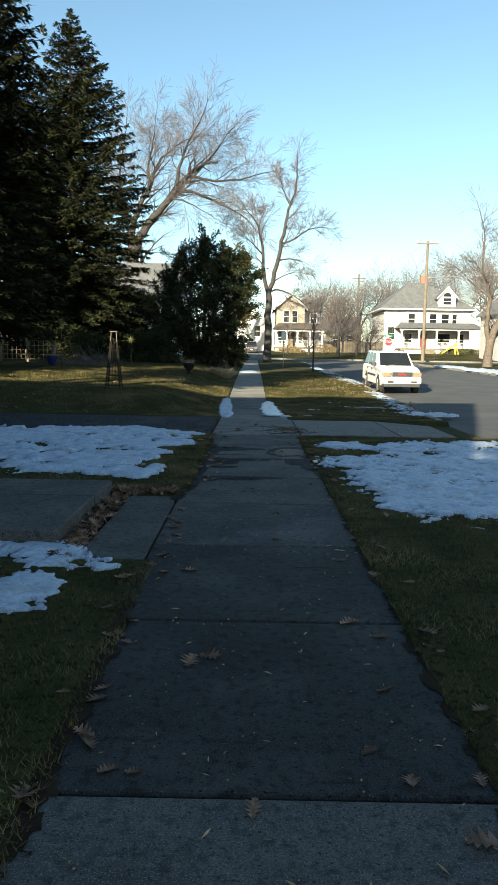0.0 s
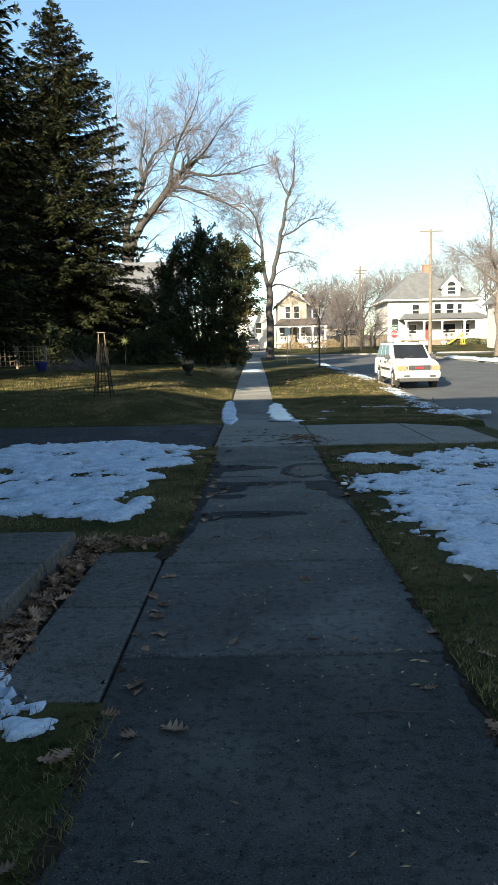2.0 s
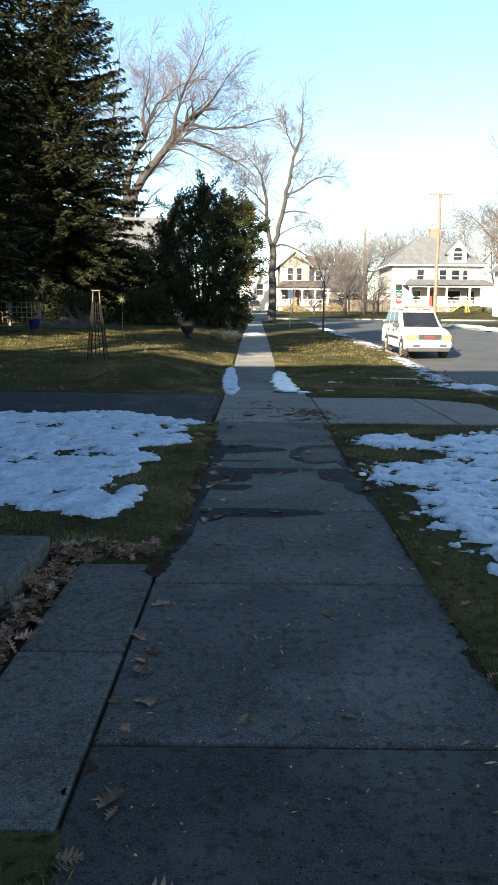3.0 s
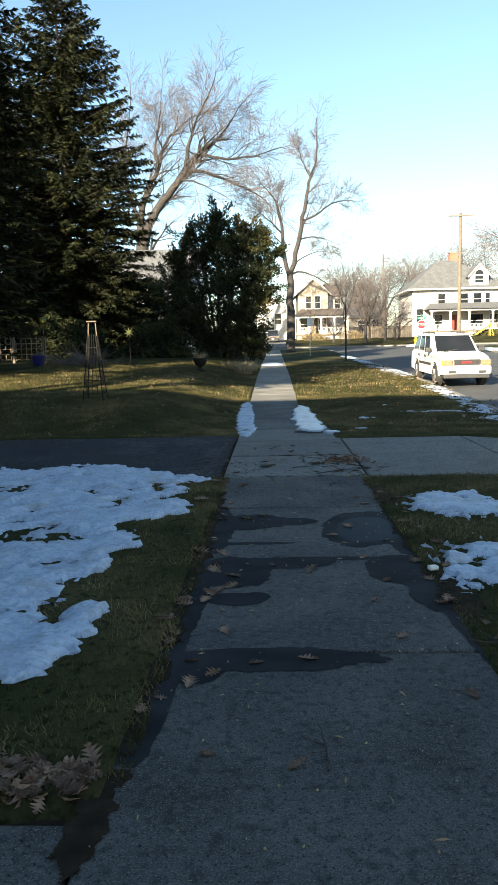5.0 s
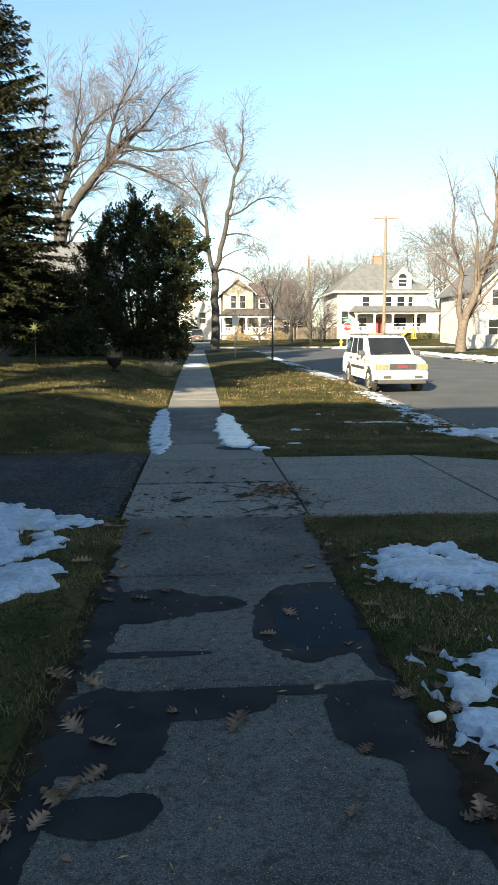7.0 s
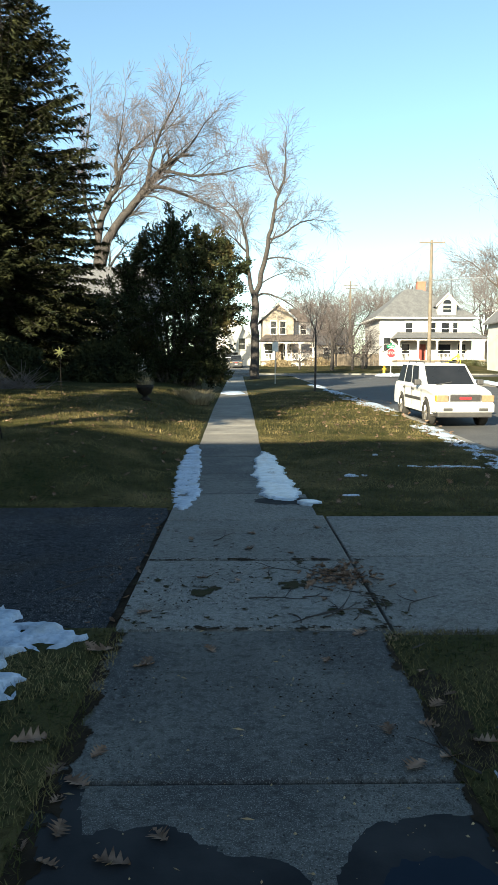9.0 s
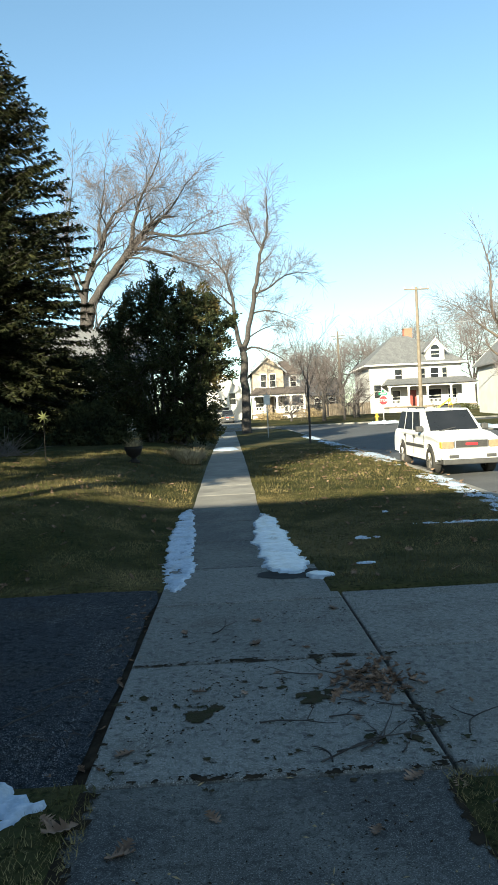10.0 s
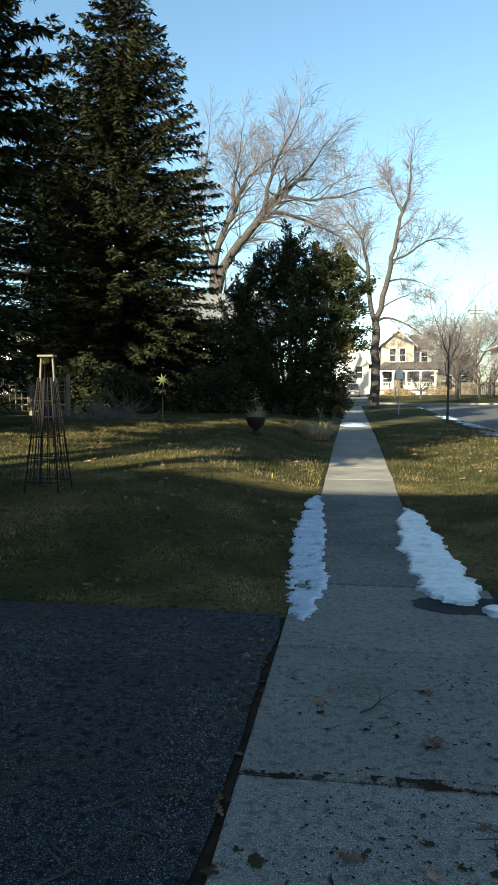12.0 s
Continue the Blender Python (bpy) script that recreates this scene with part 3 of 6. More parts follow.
def limbed_tree(x, y, limbs, seed, label, min_r=0.012, spread=0.85, bark=None, up=0.03):
    """A tree of long crooked limbs; each: points from its root, radii at both ends, side branches and their length."""
    rng = random.Random(seed)
    base = Vector((x, y, grade(y) - 0.05))
    wood, twigs = ([], []), ([], [])
    for pts, r0, r1, kids, reach in limbs:
        pts = [Vector(p) for p in pts]
        line = []
        for i in range(len(pts) - 1):
            a, b, c, d = pts[max(i - 1, 0)], pts[i], pts[i + 1], pts[min(i + 2, len(pts) - 1)]
            for k in range(4):
                u = k / 4
                q = 0.5 * (2 * b + (c - a) * u + (2 * a - 5 * b + 4 * c - d) * u * u + (3 * b - a - 3 * c + d) * u ** 3)
                jog = min(0.1, (c - b).length * 0.028) if line else 0.0
                line.append(q + Vector((rng.uniform(-1, 1), rng.uniform(-1, 1), rng.uniform(-1, 1))) * jog)
        line.append(pts[-1])
        n = len(line) - 1
        tube(*wood, line, [lerp(r0, r1, i / n) * 0.86 for i in range(n + 1)], 10 if r0 > 0.2 else 7)
        for k in range(kids):
            f = lerp(0.3, 0.98, (k + rng.random()) / kids)
            i = min(int(f * n), n - 1)
            axis = (line[i + 1] - line[i]).normalized()
            side = axis.orthogonal().normalized()
            side.rotate(Matrix.Rotation(rng.uniform(0, 6.283), 3, axis))
            turn = spread * rng.uniform(0.7, 1.35)
            d = (axis * math.cos(turn) + side * math.sin(turn) + Vector((0, 0, 0.25))).normalized()
            bare_limb(rng, (wood, twigs), line[i].lerp(line[i + 1], f * n - i), d, reach * rng.uniform(0.55, 1.15) * (1.15 - 0.4 * f), lerp(r0, r1, f) * rng.uniform(0.35, 0.5), 2, spread, up, min_r, True)
        if kids:
            bare_limb(rng, (wood, twigs), line[-1], (line[-1] - line[-2]).normalized(), reach, r1, 2, spread, up, min_r, True)
    tree = empty("tree", Matrix.Translation(base), label, "tree")
    obj("trunk", mesh_from("trunk", *wood, bark or BARK, True), tree)
    obj("crown", mesh_from("crown", *twigs, TWIG), tree)
    return tree


def bare_tree(x, y, limbs, seed, label, spread=0.7, up=0.12, min_r=0.004, trunk=None, z=None, bark=None, fine=False):
    """trunk: points and radii from the base; limbs: start, direction, length, radius."""
    rng = random.Random(seed)
    base = Vector((x, y, (grade(y) if z is None else z) - 0.05))
    wood, twigs = ([], []), ([], [])
    for pts, radii in trunk:
        tube(*wood, [Vector(p) for p in pts], radii, 10)
    for p, d, length, r in limbs:
        bare_limb(rng, (wood, twigs), Vector(p), Vector(d).normalized(), length * 1.42, r * 0.8, 1, spread, up, min_r, fine)
    tree = empty("tree", Matrix.Translation(base), label, "tree")
    obj("trunk", mesh_from("trunk", *wood, bark or BARK, True), tree)
    obj("crown", mesh_from("crown", *twigs, TWIG), tree)
    return tree


def spruce(x, y, height, radius, seed, label, low=0.6, per=26, lean=0.0, column=False):
    """A conifer: whorls of drooping boughs carrying short needled sprays."""
    rng = random.Random(seed)
    base = Vector((x, y, lawn(x, y) - 0.05))
    wood, needles = ([], []), ([], [])
    tube(*wood, [Vector((lean * f * f, 0, height * f)) for f in np.linspace(0, 1, 9)], [lerp(0.28, 0.02, f) for f in np.linspace(0, 1, 9)], 9)
    nv, nf = needles
    z = low
    while z < height - 0.15:
        f = z / height
        reach = radius * (1 - f) ** 0.55 * (0.35 + 0.65 * ramp(f, 0.0, 0.05)) + 0.15
        if column:      # straight-sided below, pointed above
            reach = radius * min(1.0, (1 - f) / 0.5) ** 0.78 + 0.12
        count = (5 if f > 0.75 else 8 if f > 0.45 else 10) if column else 8 if f > 0.75 else 13
        for k in range(count):
            a = rng.uniform(0, 6.283)
            R = reach * (rng.uniform(0.7, 1.03) if column else rng.uniform(0.62, 1.12))
            out = Vector((math.cos(a), math.sin(a), 0))
            zz = z + rng.uniform(-0.4, 0.4)
            droop = lerp(0.34, -0.35, f) + rng.uniform(-0.14, 0.14)
            pts = [Vector((lean * f * f, 0, zz)) + out * (R * s) + Vector((0, 0, -droop * R * (s ** 1.4) + 0.16 * R * max(0, s - 0.6))) for s in (0, 0.25, 0.5, 0.75, 1.0)]
            tube(*wood, pts, [0.035, 0.03, 0.022, 0.014, 0.006], 3)
            side = Vector((-out.y, out.x, 0))
            m = int(per * 1.5 * max(0.4, R / 3.0))
            for i in range(m):
                s = rng.random() ** 0.6
                j = min(int(s * 4), 3)
                p = pts[j].lerp(pts[j + 1], s * 4 - j)
                sg = rng.choice((-1, 1))
                L = rng.uniform(0.28, 0.62) * (1.1 - 0.55 * s) * (0.5 + 0.5 * min(1, R / 2.2))
                d = (out * rng.uniform(0.35, 0.9) + side * sg * rng.uniform(0.3, 1.0) + Vector((0, 0, rng.uniform(-0.75, 0.25)))).normalized()
                w = d.cross(Vector((rng.uniform(-1, 1), rng.uniform(-1, 1), 1))).normalized() * rng.uniform(0.028, 0.06)
                b = len(nv)
                e = p + d * L
                nv += [tuple(p - w * 0.4), tuple(p.lerp(e, 0.35) + w), tuple(e), tuple(p.lerp(e, 0.4) - w)]
                nf.append((b, b + 1, b + 2, b + 3))
                for q in (0.3, 0.6):
                    b = len(nv)
                    c = p.lerp(e, q)
                    tip = c + (d * 0.8 + w.normalized() * rng.choice((-1, 1)) * 0.6 + Vector((0, 0, rng.uniform(-0.4, 0.2)))) * L * 0.5
                    nv += [tuple(c), tuple(c.lerp(tip, 0.45) + d * 0.03), tuple(tip)]
                    nf.append((b, b + 1, b + 2))
        z += 0.16 if column else lerp(0.34, 0.24, f)
    tree = empty("spruce_tree", Matrix.Translation(base), label, "tree")
    obj("trunk", mesh_from("trunk", *wood, BARK, True), tree)
    obj("crown", mesh_from("crown", *needles, NEEDLE), tree)
    return tree


spruce(-10.5, 42.5, 18.7, 4.6, 21, "tall dense dark green spruce on the lawn", 0.35, 52, 0.0, True)
spruce(-10.2, 27.0, 16.8, 3.3, 22, "tall dark spruce with drooping boughs", 1.8, 50, 0.0, True)
# next four: unseen evergreens, added to cast shade on lawn, walk and road
spruce(-12.6, 19.6, 16.0, 3.8, 24, "unseen dark evergreen added to shade lawn and walk", 0.8, 30)
spruce(-9.8, 9.0, 20.5, 3.4, 30, "unseen shade-casting tall evergreen with a bare lower trunk", 10.8, 50, 0.0, True)
spruce(-12.8, 7.4, 17.0, 3.6, 33, "unseen shade-casting tall evergreen with a bare lower trunk", 8.0, 24)
spruce(-9.4, 12.6, 16.0, 3.0, 29, "unseen dark evergreen added to shade lawn and walk", 6.3, 50, 0.0, True)
# two unseen evergreens, added behind the start to block bright sky
spruce(-6.0, -8.5, 10.0, 2.6, 25, "unseen dark evergreen added behind to block sky light", 0.5, 22)
spruce(-3.6, -14.0, 11.0, 3.0, 26, "unseen dark evergreen added behind to block sky light", 0.5, 22)
spruce(-14.6, 46.0, 15.5, 4.3, 35, "tall dark spruce behind the others", 0.8, 22, 0.0, True)
spruce(-16.5, 36.0, 16.0, 4.8, 23, "tall dark spruce behind the others", 0.8, 18)
# two unseen evergreens, added so their shade falls on the spruces
spruce(-16.0, 15.0, 16.0, 3.6, 27, "unseen dark evergreen added to shade the spruces", 0.8, 24)
spruce(-21.0, 20.0, 17.0, 4.2, 28, "unseen dark evergreen added to shade the spruces", 0.8, 24)


def juniper(x, y, clumps, seed, label, dens=95):
    """A broad evergreen: crooked stems, side branches and small leafy sprays in uneven clumps."""
    rng = random.Random(seed)
    base = Vector((x, y, lawn(x, y) - 0.05))
    wood, leaves = ([], []), ([], [])
    lv, lf = leaves
    for cx, cy, cz, r in clumps:
        root = Vector((cx * 0.25 + rng.uniform(-0.2, 0.2), cy * 0.25, 0))
        top = Vector((cx, cy, cz))
        pts = [root, root.lerp(top, 0.4) + Vector((0, 0, 0.2)), root.lerp(top, 0.75), top]
        tube(*wood, pts, [0.09, 0.07, 0.045, 0.02], 5)
        for b in range(int(24 * r)):
            d = Vector((rng.gauss(0, 1), rng.gauss(0, 1), rng.gauss(0.25, 0.8))).normalized()
            R = r * rng.uniform(0.5, 1.5)
            s = top.lerp(pts[2], rng.random() * 0.7)
            e = s + d * R
            if e.z < 0.1:
                e.z = 0.1
            mid = s.lerp(e, 0.5) + Vector((0, 0, 0.08))
            tube(*wood, [s, mid, e], [0.022, 0.015, 0.006], 3)
            for i in range(dens):
                f = rng.random() ** 0.5
                p = s.lerp(e, f) + Vector((rng.gauss(0, 1), rng.gauss(0, 1), rng.gauss(0, 1))) * (0.07 + 0.05 * r) * (1.3 - 0.6 * f)
                g = (d + Vector((rng.uniform(-1, 1), rng.uniform(-1, 1), rng.uniform(-0.6, 1)))).normalized()
                w = g.orthogonal().normalized()
                w.rotate(Matrix.Rotation(rng.uniform(0, 6.28), 3, g))
                L, W = rng.uniform(0.08, 0.2), rng.uniform(0.02, 0.04)
                b0 = len(lv)
                lv += [tuple(p - w * W), tuple(p + g * L * 0.5 + w * W), tuple(p + g * L), tuple(p + g * L * 0.4 - w * W * 1.3)]
                lf.append((b0, b0 + 1, b0 + 2, b0 + 3))
    tree = empty("juniper_tree", Matrix.Translation(base), label, "tree")
    obj("trunk", mesh_from("trunk", *wood, BARK, True), tree)
    obj("crown", mesh_from("crown", *leaves, JUNIPER), tree)
    return tree


juniper(-2.5, 39.5, [(-1.9, 0, 4.2, 1.2), (-1.0, 0.3, 5.4, 1.2), (-0.3, -0.2, 5.9, 1.0), (0.6, 0.2, 5.0, 1.2), (1.3, 0, 5.2, 0.9), (1.5, -0.3, 3.6, 1.1), (0.3, -0.4, 3.6, 1.4),
                     (-1.2, -0.3, 2.9, 1.3), (1.3, 0, 2.2, 1.0), (0.4, 0.2, 2.2, 1.2), (0.9, -0.2, 1.1, 0.9), (1.3, 0.2, 0.7, 0.7), (-0.3, 0, 1.1, 0.9), (-2.2, 0.2, 2.4, 0.7),
                     (1.0, 0.6, 1.4, 0.9), (-1.6, 0, 1.5, 1.0), (1.9, 0.1, 4.3, 0.8), (1.9, 0, 2.9, 0.9), (-2.6, 0.1, 3.4, 0.8), (0.0, 0.3, 4.4, 1.3), (1.5, -0.2, 0.5, 0.6), (-0.9, -0.1, 0.8, 0.9), (-0.2, 0, 6.8, 0.6), (0.7, 0, 6.2, 0.6), (2.0, 0, 6.0, 0.5), (-1.7, 0.1, 5.8, 0.9), (-2.3, 0, 4.9, 0.5), (2.4, 0, 5.0, 0.5), (1.3, 0, 6.0, 0.8)], 31, "broad dark juniper with bare lower branches")

# leaning oak far behind the junipers
limbed_tree(-13.2, 76.0, [([(0, 0, 0), (0.2, 0, 6), (0.85, 0, 10.5), (2.0, 0, 13.2), (3.7, 0, 15.1), (5.0, 0, 16.9)], 0.62, 0.36, 5, 3.0),
                          ([(5.0, 0, 16.9), (6.3, 0.4, 18.2), (9.0, 0.8, 17.9), (12.0, 1.0, 18.3)], 0.26, 0.07, 10, 3.2),
                          ([(4.9, 0, 16.7), (7.3, -0.8, 16.3), (10.4, -1.2, 14.9), (12.2, -1.4, 13.8)], 0.22, 0.06, 9, 2.8),
                          ([(5.0, 0, 16.9), (5.6, -0.4, 19.6), (7.1, -0.8, 22.7)], 0.25, 0.08, 9, 3.0),
                          ([(6.3, 0.4, 18.2), (8.2, 1.6, 20.2), (9.6, 2.0, 22.2)], 0.18, 0.06, 8, 2.8),
                          ([(0.1, 0.3, 4.0), (0.3, 0.3, 10.9), (1.0, 0.4, 14.5), (2.3, 0.6, 17.2), (3.1, 0.6, 19.5), (4.9, 0.8, 21.3)], 0.46, 0.09, 11, 3.0),
                          ([(2.3, 0.6, 17.2), (2.0, 1.2, 19.5), (2.6, 1.5, 22.6)], 0.2, 0.06, 8, 2.7),
                          ([(0.5, 0.3, 12.0), (-0.6, 0.6, 15.0), (-0.9, 0.8, 17.6), (-0.3, 0.8, 22.0)], 0.24, 0.06, 9, 2.6),
                          ([(3.7, 0, 15.1), (5.2, -1.5, 15.6), (7.4, -2.4, 14.6)], 0.16, 0.05, 6, 2.4)], 41, "huge bare spreading oak in winter", 0.0105, 0.7)
# street tree beside the pavement
limbed_tree(1.0, 57.5, [([(0, 0, 0), (0.02, 0, 0.6), (0.0, 0, 3.0), (0.0, 0, 5.4)], 0.42, 0.27, 0, 0),
                        ([(0.0, 0, 5.3), (-0.38, 0, 6.9), (-0.56, 0, 8.9), (-0.9, 0.1, 10.5), (-1.35, 0.2, 11.2)], 0.2, 0.05, 9, 1.6),
                        ([(0.0, 0, 5.3), (0.62, 0, 7.6), (1.05, 0, 9.9), (1.42, 0, 11.7), (1.9, 0, 13.1), (2.0, 0, 14.4)], 0.22, 0.05, 9, 1.5),
                        ([(0.98, 0, 9.2), (1.9, -0.2, 9.5), (2.9, -0.3, 10.2), (3.8, -0.3, 10.4)], 0.1, 0.035, 8, 1.2),
                        ([(0.1, 0, 5.5), (0.8, 0.1, 5.7), (2.1, 0.2, 5.2), (2.8, 0.2, 4.7)], 0.1, 0.03, 5, 0.9),
                        ([(0.75, 0, 7.9), (1.6, 0.2, 8.1), (2.6, 0.3, 7.9)], 0.08, 0.03, 5, 1.1),
                        ([(-0.5, 0, 8.3), (-1.3, 0.2, 9.2), (-2.1, 0.3, 9.9)], 0.08, 0.03, 6, 1.3),
                        ([(1.5, 0, 12.0), (1.0, 0.3, 13.2), (0.7, 0.4, 14.2)], 0.07, 0.03, 6, 1.2),
                        ([(0.25, 0, 6.3), (1.3, -0.4, 6.8), (2.0, -0.5, 7.0)], 0.06, 0.025, 4, 0.9)], 42,
            "tall bare street tree with a forked trunk", 0.007, 0.7)
# bare tree across the street
limbed_tree(18.1, 57.0, [([(0, 0, 0), (0.02, 0, 0.5), (0.2, 0, 2.1), (1.2, 0, 4.8), (2.1, 0, 8.0), (2.2, 0, 10.4)], 0.5, 0.1, 9, 2.0),
                         ([(0.05, 0, 1.6), (-0.2, 0, 3.2), (-0.1, 0.1, 5.6), (-0.7, 0.1, 7.4), (-0.7, 0.2, 10.2)], 0.26, 0.06, 10, 1.9),
                         ([(-0.1, 0.1, 5.4), (-1.3, 0.3, 6.4), (-2.5, 0.4, 7.5)], 0.12, 0.04, 6, 1.5),
                         ([(0.9, 0, 4.0), (0.8, -0.4, 6.0), (0.7, -0.6, 8.2)], 0.16, 0.05, 7, 1.7),
                         ([(1.5, 0, 5.8), (2.8, 0.2, 6.8), (3.9, 0.2, 8.6)], 0.16, 0.05, 7, 1.8),
                         ([(0.3, 0, 2.4), (1.6, 0.4, 3.8), (3.2, 0.6, 5.6)], 0.2, 0.06, 6, 1.6)], 43, "thick bare tree with sunlit pale bark", 0.0075, 0.7, BARK_PALE)
# young trees by the kerb and in far gardens
bare_tree(3.05, 38.7, [((0, 0, 1.9), (0.15, 0, 1), 1.5, 0.035), ((0, 0, 1.7), (-0.3, 0.1, 1), 1.2, 0.03), ((0, 0, 2.1), (0.35, -0.1, 1), 1.1, 0.025), ((0, 0, 2.3), (-0.1, 0.2, 1), 1.3, 0.028),
                       ((0, 0, 1.5), (0.4, 0.2, 1), 1.0, 0.02)], 44, "slender young bare street tree", 0.45, 0.2, 0.004, [([(0, 0, 0), (0.01, 0, 1.2), (0, 0, 2.6)], [0.05, 0.042, 0.03])])
bare_tree(9.6, 84.0, [((0, 0, 2.2), (0.5, 0, 1), 2.1, 0.13), ((0, 0, 2.0), (-0.7, 0, 1), 2.0, 0.12), ((0, 0, 2.6), (0.1, 0.2, 1), 2.2, 0.13), ((0, 0, 1.6), (-1, 0, 0.6), 1.9, 0.09), ((0, 0, 1.8), (1, 0, 0.5), 2.0, 0.09)],
          45, "low spreading bare garden tree", 0.8, 0.04, 0.008, [([(0, 0, 0), (0.05, 0, 1.2), (0, 0, 2.8)], [0.24, 0.18, 0.14])], fine=True)
bare_tree(4.0, 88.0, [((0, 0, 0.9), (0.5, 0, 1), 2.2, 0.06), ((0, 0, 0.8), (-0.6, 0, 1), 2.0, 0.06), ((0, 0, 1.0), (0.1, 0.2, 1), 2.3, 0.06)],
          46, "small bare ornamental tree by the porch", 0.6, 0.1, 0.005, [([(0, 0, 0), (0.03, 0, 0.6), (0, 0, 1.1)], [0.1, 0.08, 0.06])])
for i, (tx, ty, th) in enumerate(((11.7, 84.0, 6.4), (6.4, 86.0, 3.4), (13.4, 88.0, 4.6), (11.2, 93.0, 6.5), (14.2, 90.0, 5.0), (32.0, 93.0, 9.0), (35.5, 88.0, 9.0))):
    bare_tree(tx, ty, [((0, 0, th * 0.2), (0.8, 0.1, 1), th * 0.32, 0.09), ((0, 0, th * 0.22), (-0.8, 0, 1), th * 0.32, 0.09), ((0, 0, th * 0.3), (0.1, 0.3, 1), th * 0.3, 0.1), ((0, 0, th * 0.25), (0.2, -0.5, 1), th * 0.3, 0.08)],
              70 + i, "low bare garden tree before the houses", 0.8, 0.04, 0.0065, [([(0, 0, 0), (0.05, 0, th * 0.15), (0, 0, th * 0.32)], [0.16, 0.13, 0.1])])
for i, (tx, ty, th) in enumerate(((38, 121, 17), (22, 125, 15), (33, 118, 17), (36, 106, 16), (14, 135, 14), (-4, 140, 14), (30, 130, 17), (9, 126, 12), (17, 119, 14), (13, 108, 9), (27, 122, 15))):
    bare_tree(tx, ty, [((0, 0, th * 0.25), (0.35, 0, 1), th * 0.24, 0.22), ((0, 0, th * 0.22), (-0.4, 0, 1), th * 0.23, 0.2), ((0, 0, th * 0.3), (0.05, 0.3, 1), th * 0.25, 0.22)],
              50 + i, "bare winter tree behind the houses", 0.75, 0.05, 0.0115, [([(0, 0, 0), (0.05, 0, th * 0.15), (0, 0, th * 0.32)], [0.35, 0.3, 0.24])], fine=True)

# ---- houses ----
SIDING_W = material("white_siding", (0.46, 0.455, 0.45), 0.6, second=(0.4, 0.397, 0.39), scale=0.6, third=(0.38, 0.37, 0.355), third_scale=0.5, third_at=(0.55, 0.75))
SIDING_TAN = material("tan_siding", (0.38, 0.325, 0.255), 0.7, second=(0.33, 0.28, 0.22), scale=0.7)
SIDING_GREY = material("grey_siding", (0.3, 0.31, 0.33), 0.7, second=(0.36, 0.37, 0.38), scale=0.7)
TRIM = material("white_trim", (0.64, 0.635, 0.62), 0.5, second=(0.56, 0.555, 0.54), scale=2)
ROOF = material("roof_shingle", (0.1, 0.104, 0.112), 0.9, second=(0.14, 0.144, 0.15), scale=1.5, fine=(0.055, 0.056, 0.06), bump_scale=12, bump=0.4)
ROOF_BROWN = material("brown_shingle", (0.1, 0.08, 0.068), 0.9, second=(0.075, 0.06, 0.052), scale=1.5, fine=(0.05, 0.04, 0.036), bump_scale=12, bump=0.4)
BRICK = material("chimney_brick", (0.36, 0.14, 0.09), 0.9, second=(0.28, 0.11, 0.08), scale=4, bump=0.4, bump_scale=14)
WOOD_GREY = material("weathered_wood", (0.13, 0.105, 0.08), 0.9, second=(0.19, 0.155, 0.115), scale=3, bump=0.5, bump_scale=18, island=0.2)
POLE_WOOD = material("pole_wood", (0.165, 0.14, 0.108), 0.9, second=(0.12, 0.1, 0.078), scale=2.5, bump=0.5, bump_scale=20)
GLASS_DARK = material("dark_glass", (0.012, 0.014, 0.017), 0.05, second=(0.018, 0.02, 0.024), scale=1.2, spec=0.35)
DOOR_RED = material("red_door_paint", (0.2, 0.04, 0.03), 0.5, second=(0.16, 0.034, 0.026), scale=3)
YELLOW = material("yellow_plastic", (0.75, 0.5, 0.05), 0.4, second=(0.68, 0.44, 0.04), scale=4)
BLACK_METAL = material("black_iron", (0.01, 0.01, 0.01), 0.8, second=(0.018, 0.014, 0.012), scale=12, spec=0.2)
STEEL = material("galvanised_steel", (0.35, 0.36, 0.37), 0.45, 0.7, second=(0.27, 0.28, 0.29), scale=9)
HEDGE = material("hedge_leaves", (0.05, 0.07, 0.02), 0.8, second=(0.1, 0.09, 0.035), scale=2, island=0.4)


def window(parent, x, y, z, w, h, trim=None):
    """A sash window in a wall that faces -y: frame, two panes and a sill."""
    bm = bmesh.new()
    box(bm, x - w / 2 - 0.1, x - w / 2, y - 0.06, y + 0.1, z - h / 2, z + h / 2)
    box(bm, x + w / 2, x + w / 2 + 0.1, y - 0.06, y + 0.1, z - h / 2, z + h / 2)
    box(bm, x - w / 2 - 0.1, x + w / 2 + 0.1, y - 0.06, y + 0.1, z + h / 2, z + h / 2 + 0.14)
    box(bm, x - w / 2, x + w / 2, y - 0.03, y + 0.1, z - 0.03, z + 0.03)
    win = part("window", bm, trim or TRIM, parent)
    part("pane", boxed(x - w / 2, x + w / 2, y - 0.012, y + 0.02, z + 0.03, z + h / 2), GLASS_DARK, win)
    part("pane", boxed(x - w / 2, x + w / 2, y - 0.004, y + 0.02, z - h / 2, z - 0.03), GLASS_DARK, win)
    part("sill", boxed(x - w / 2 - 0.14, x + w / 2 + 0.14, y - 0.14, y + 0.05, z - h / 2 - 0.08, z - h / 2), trim or TRIM, win)


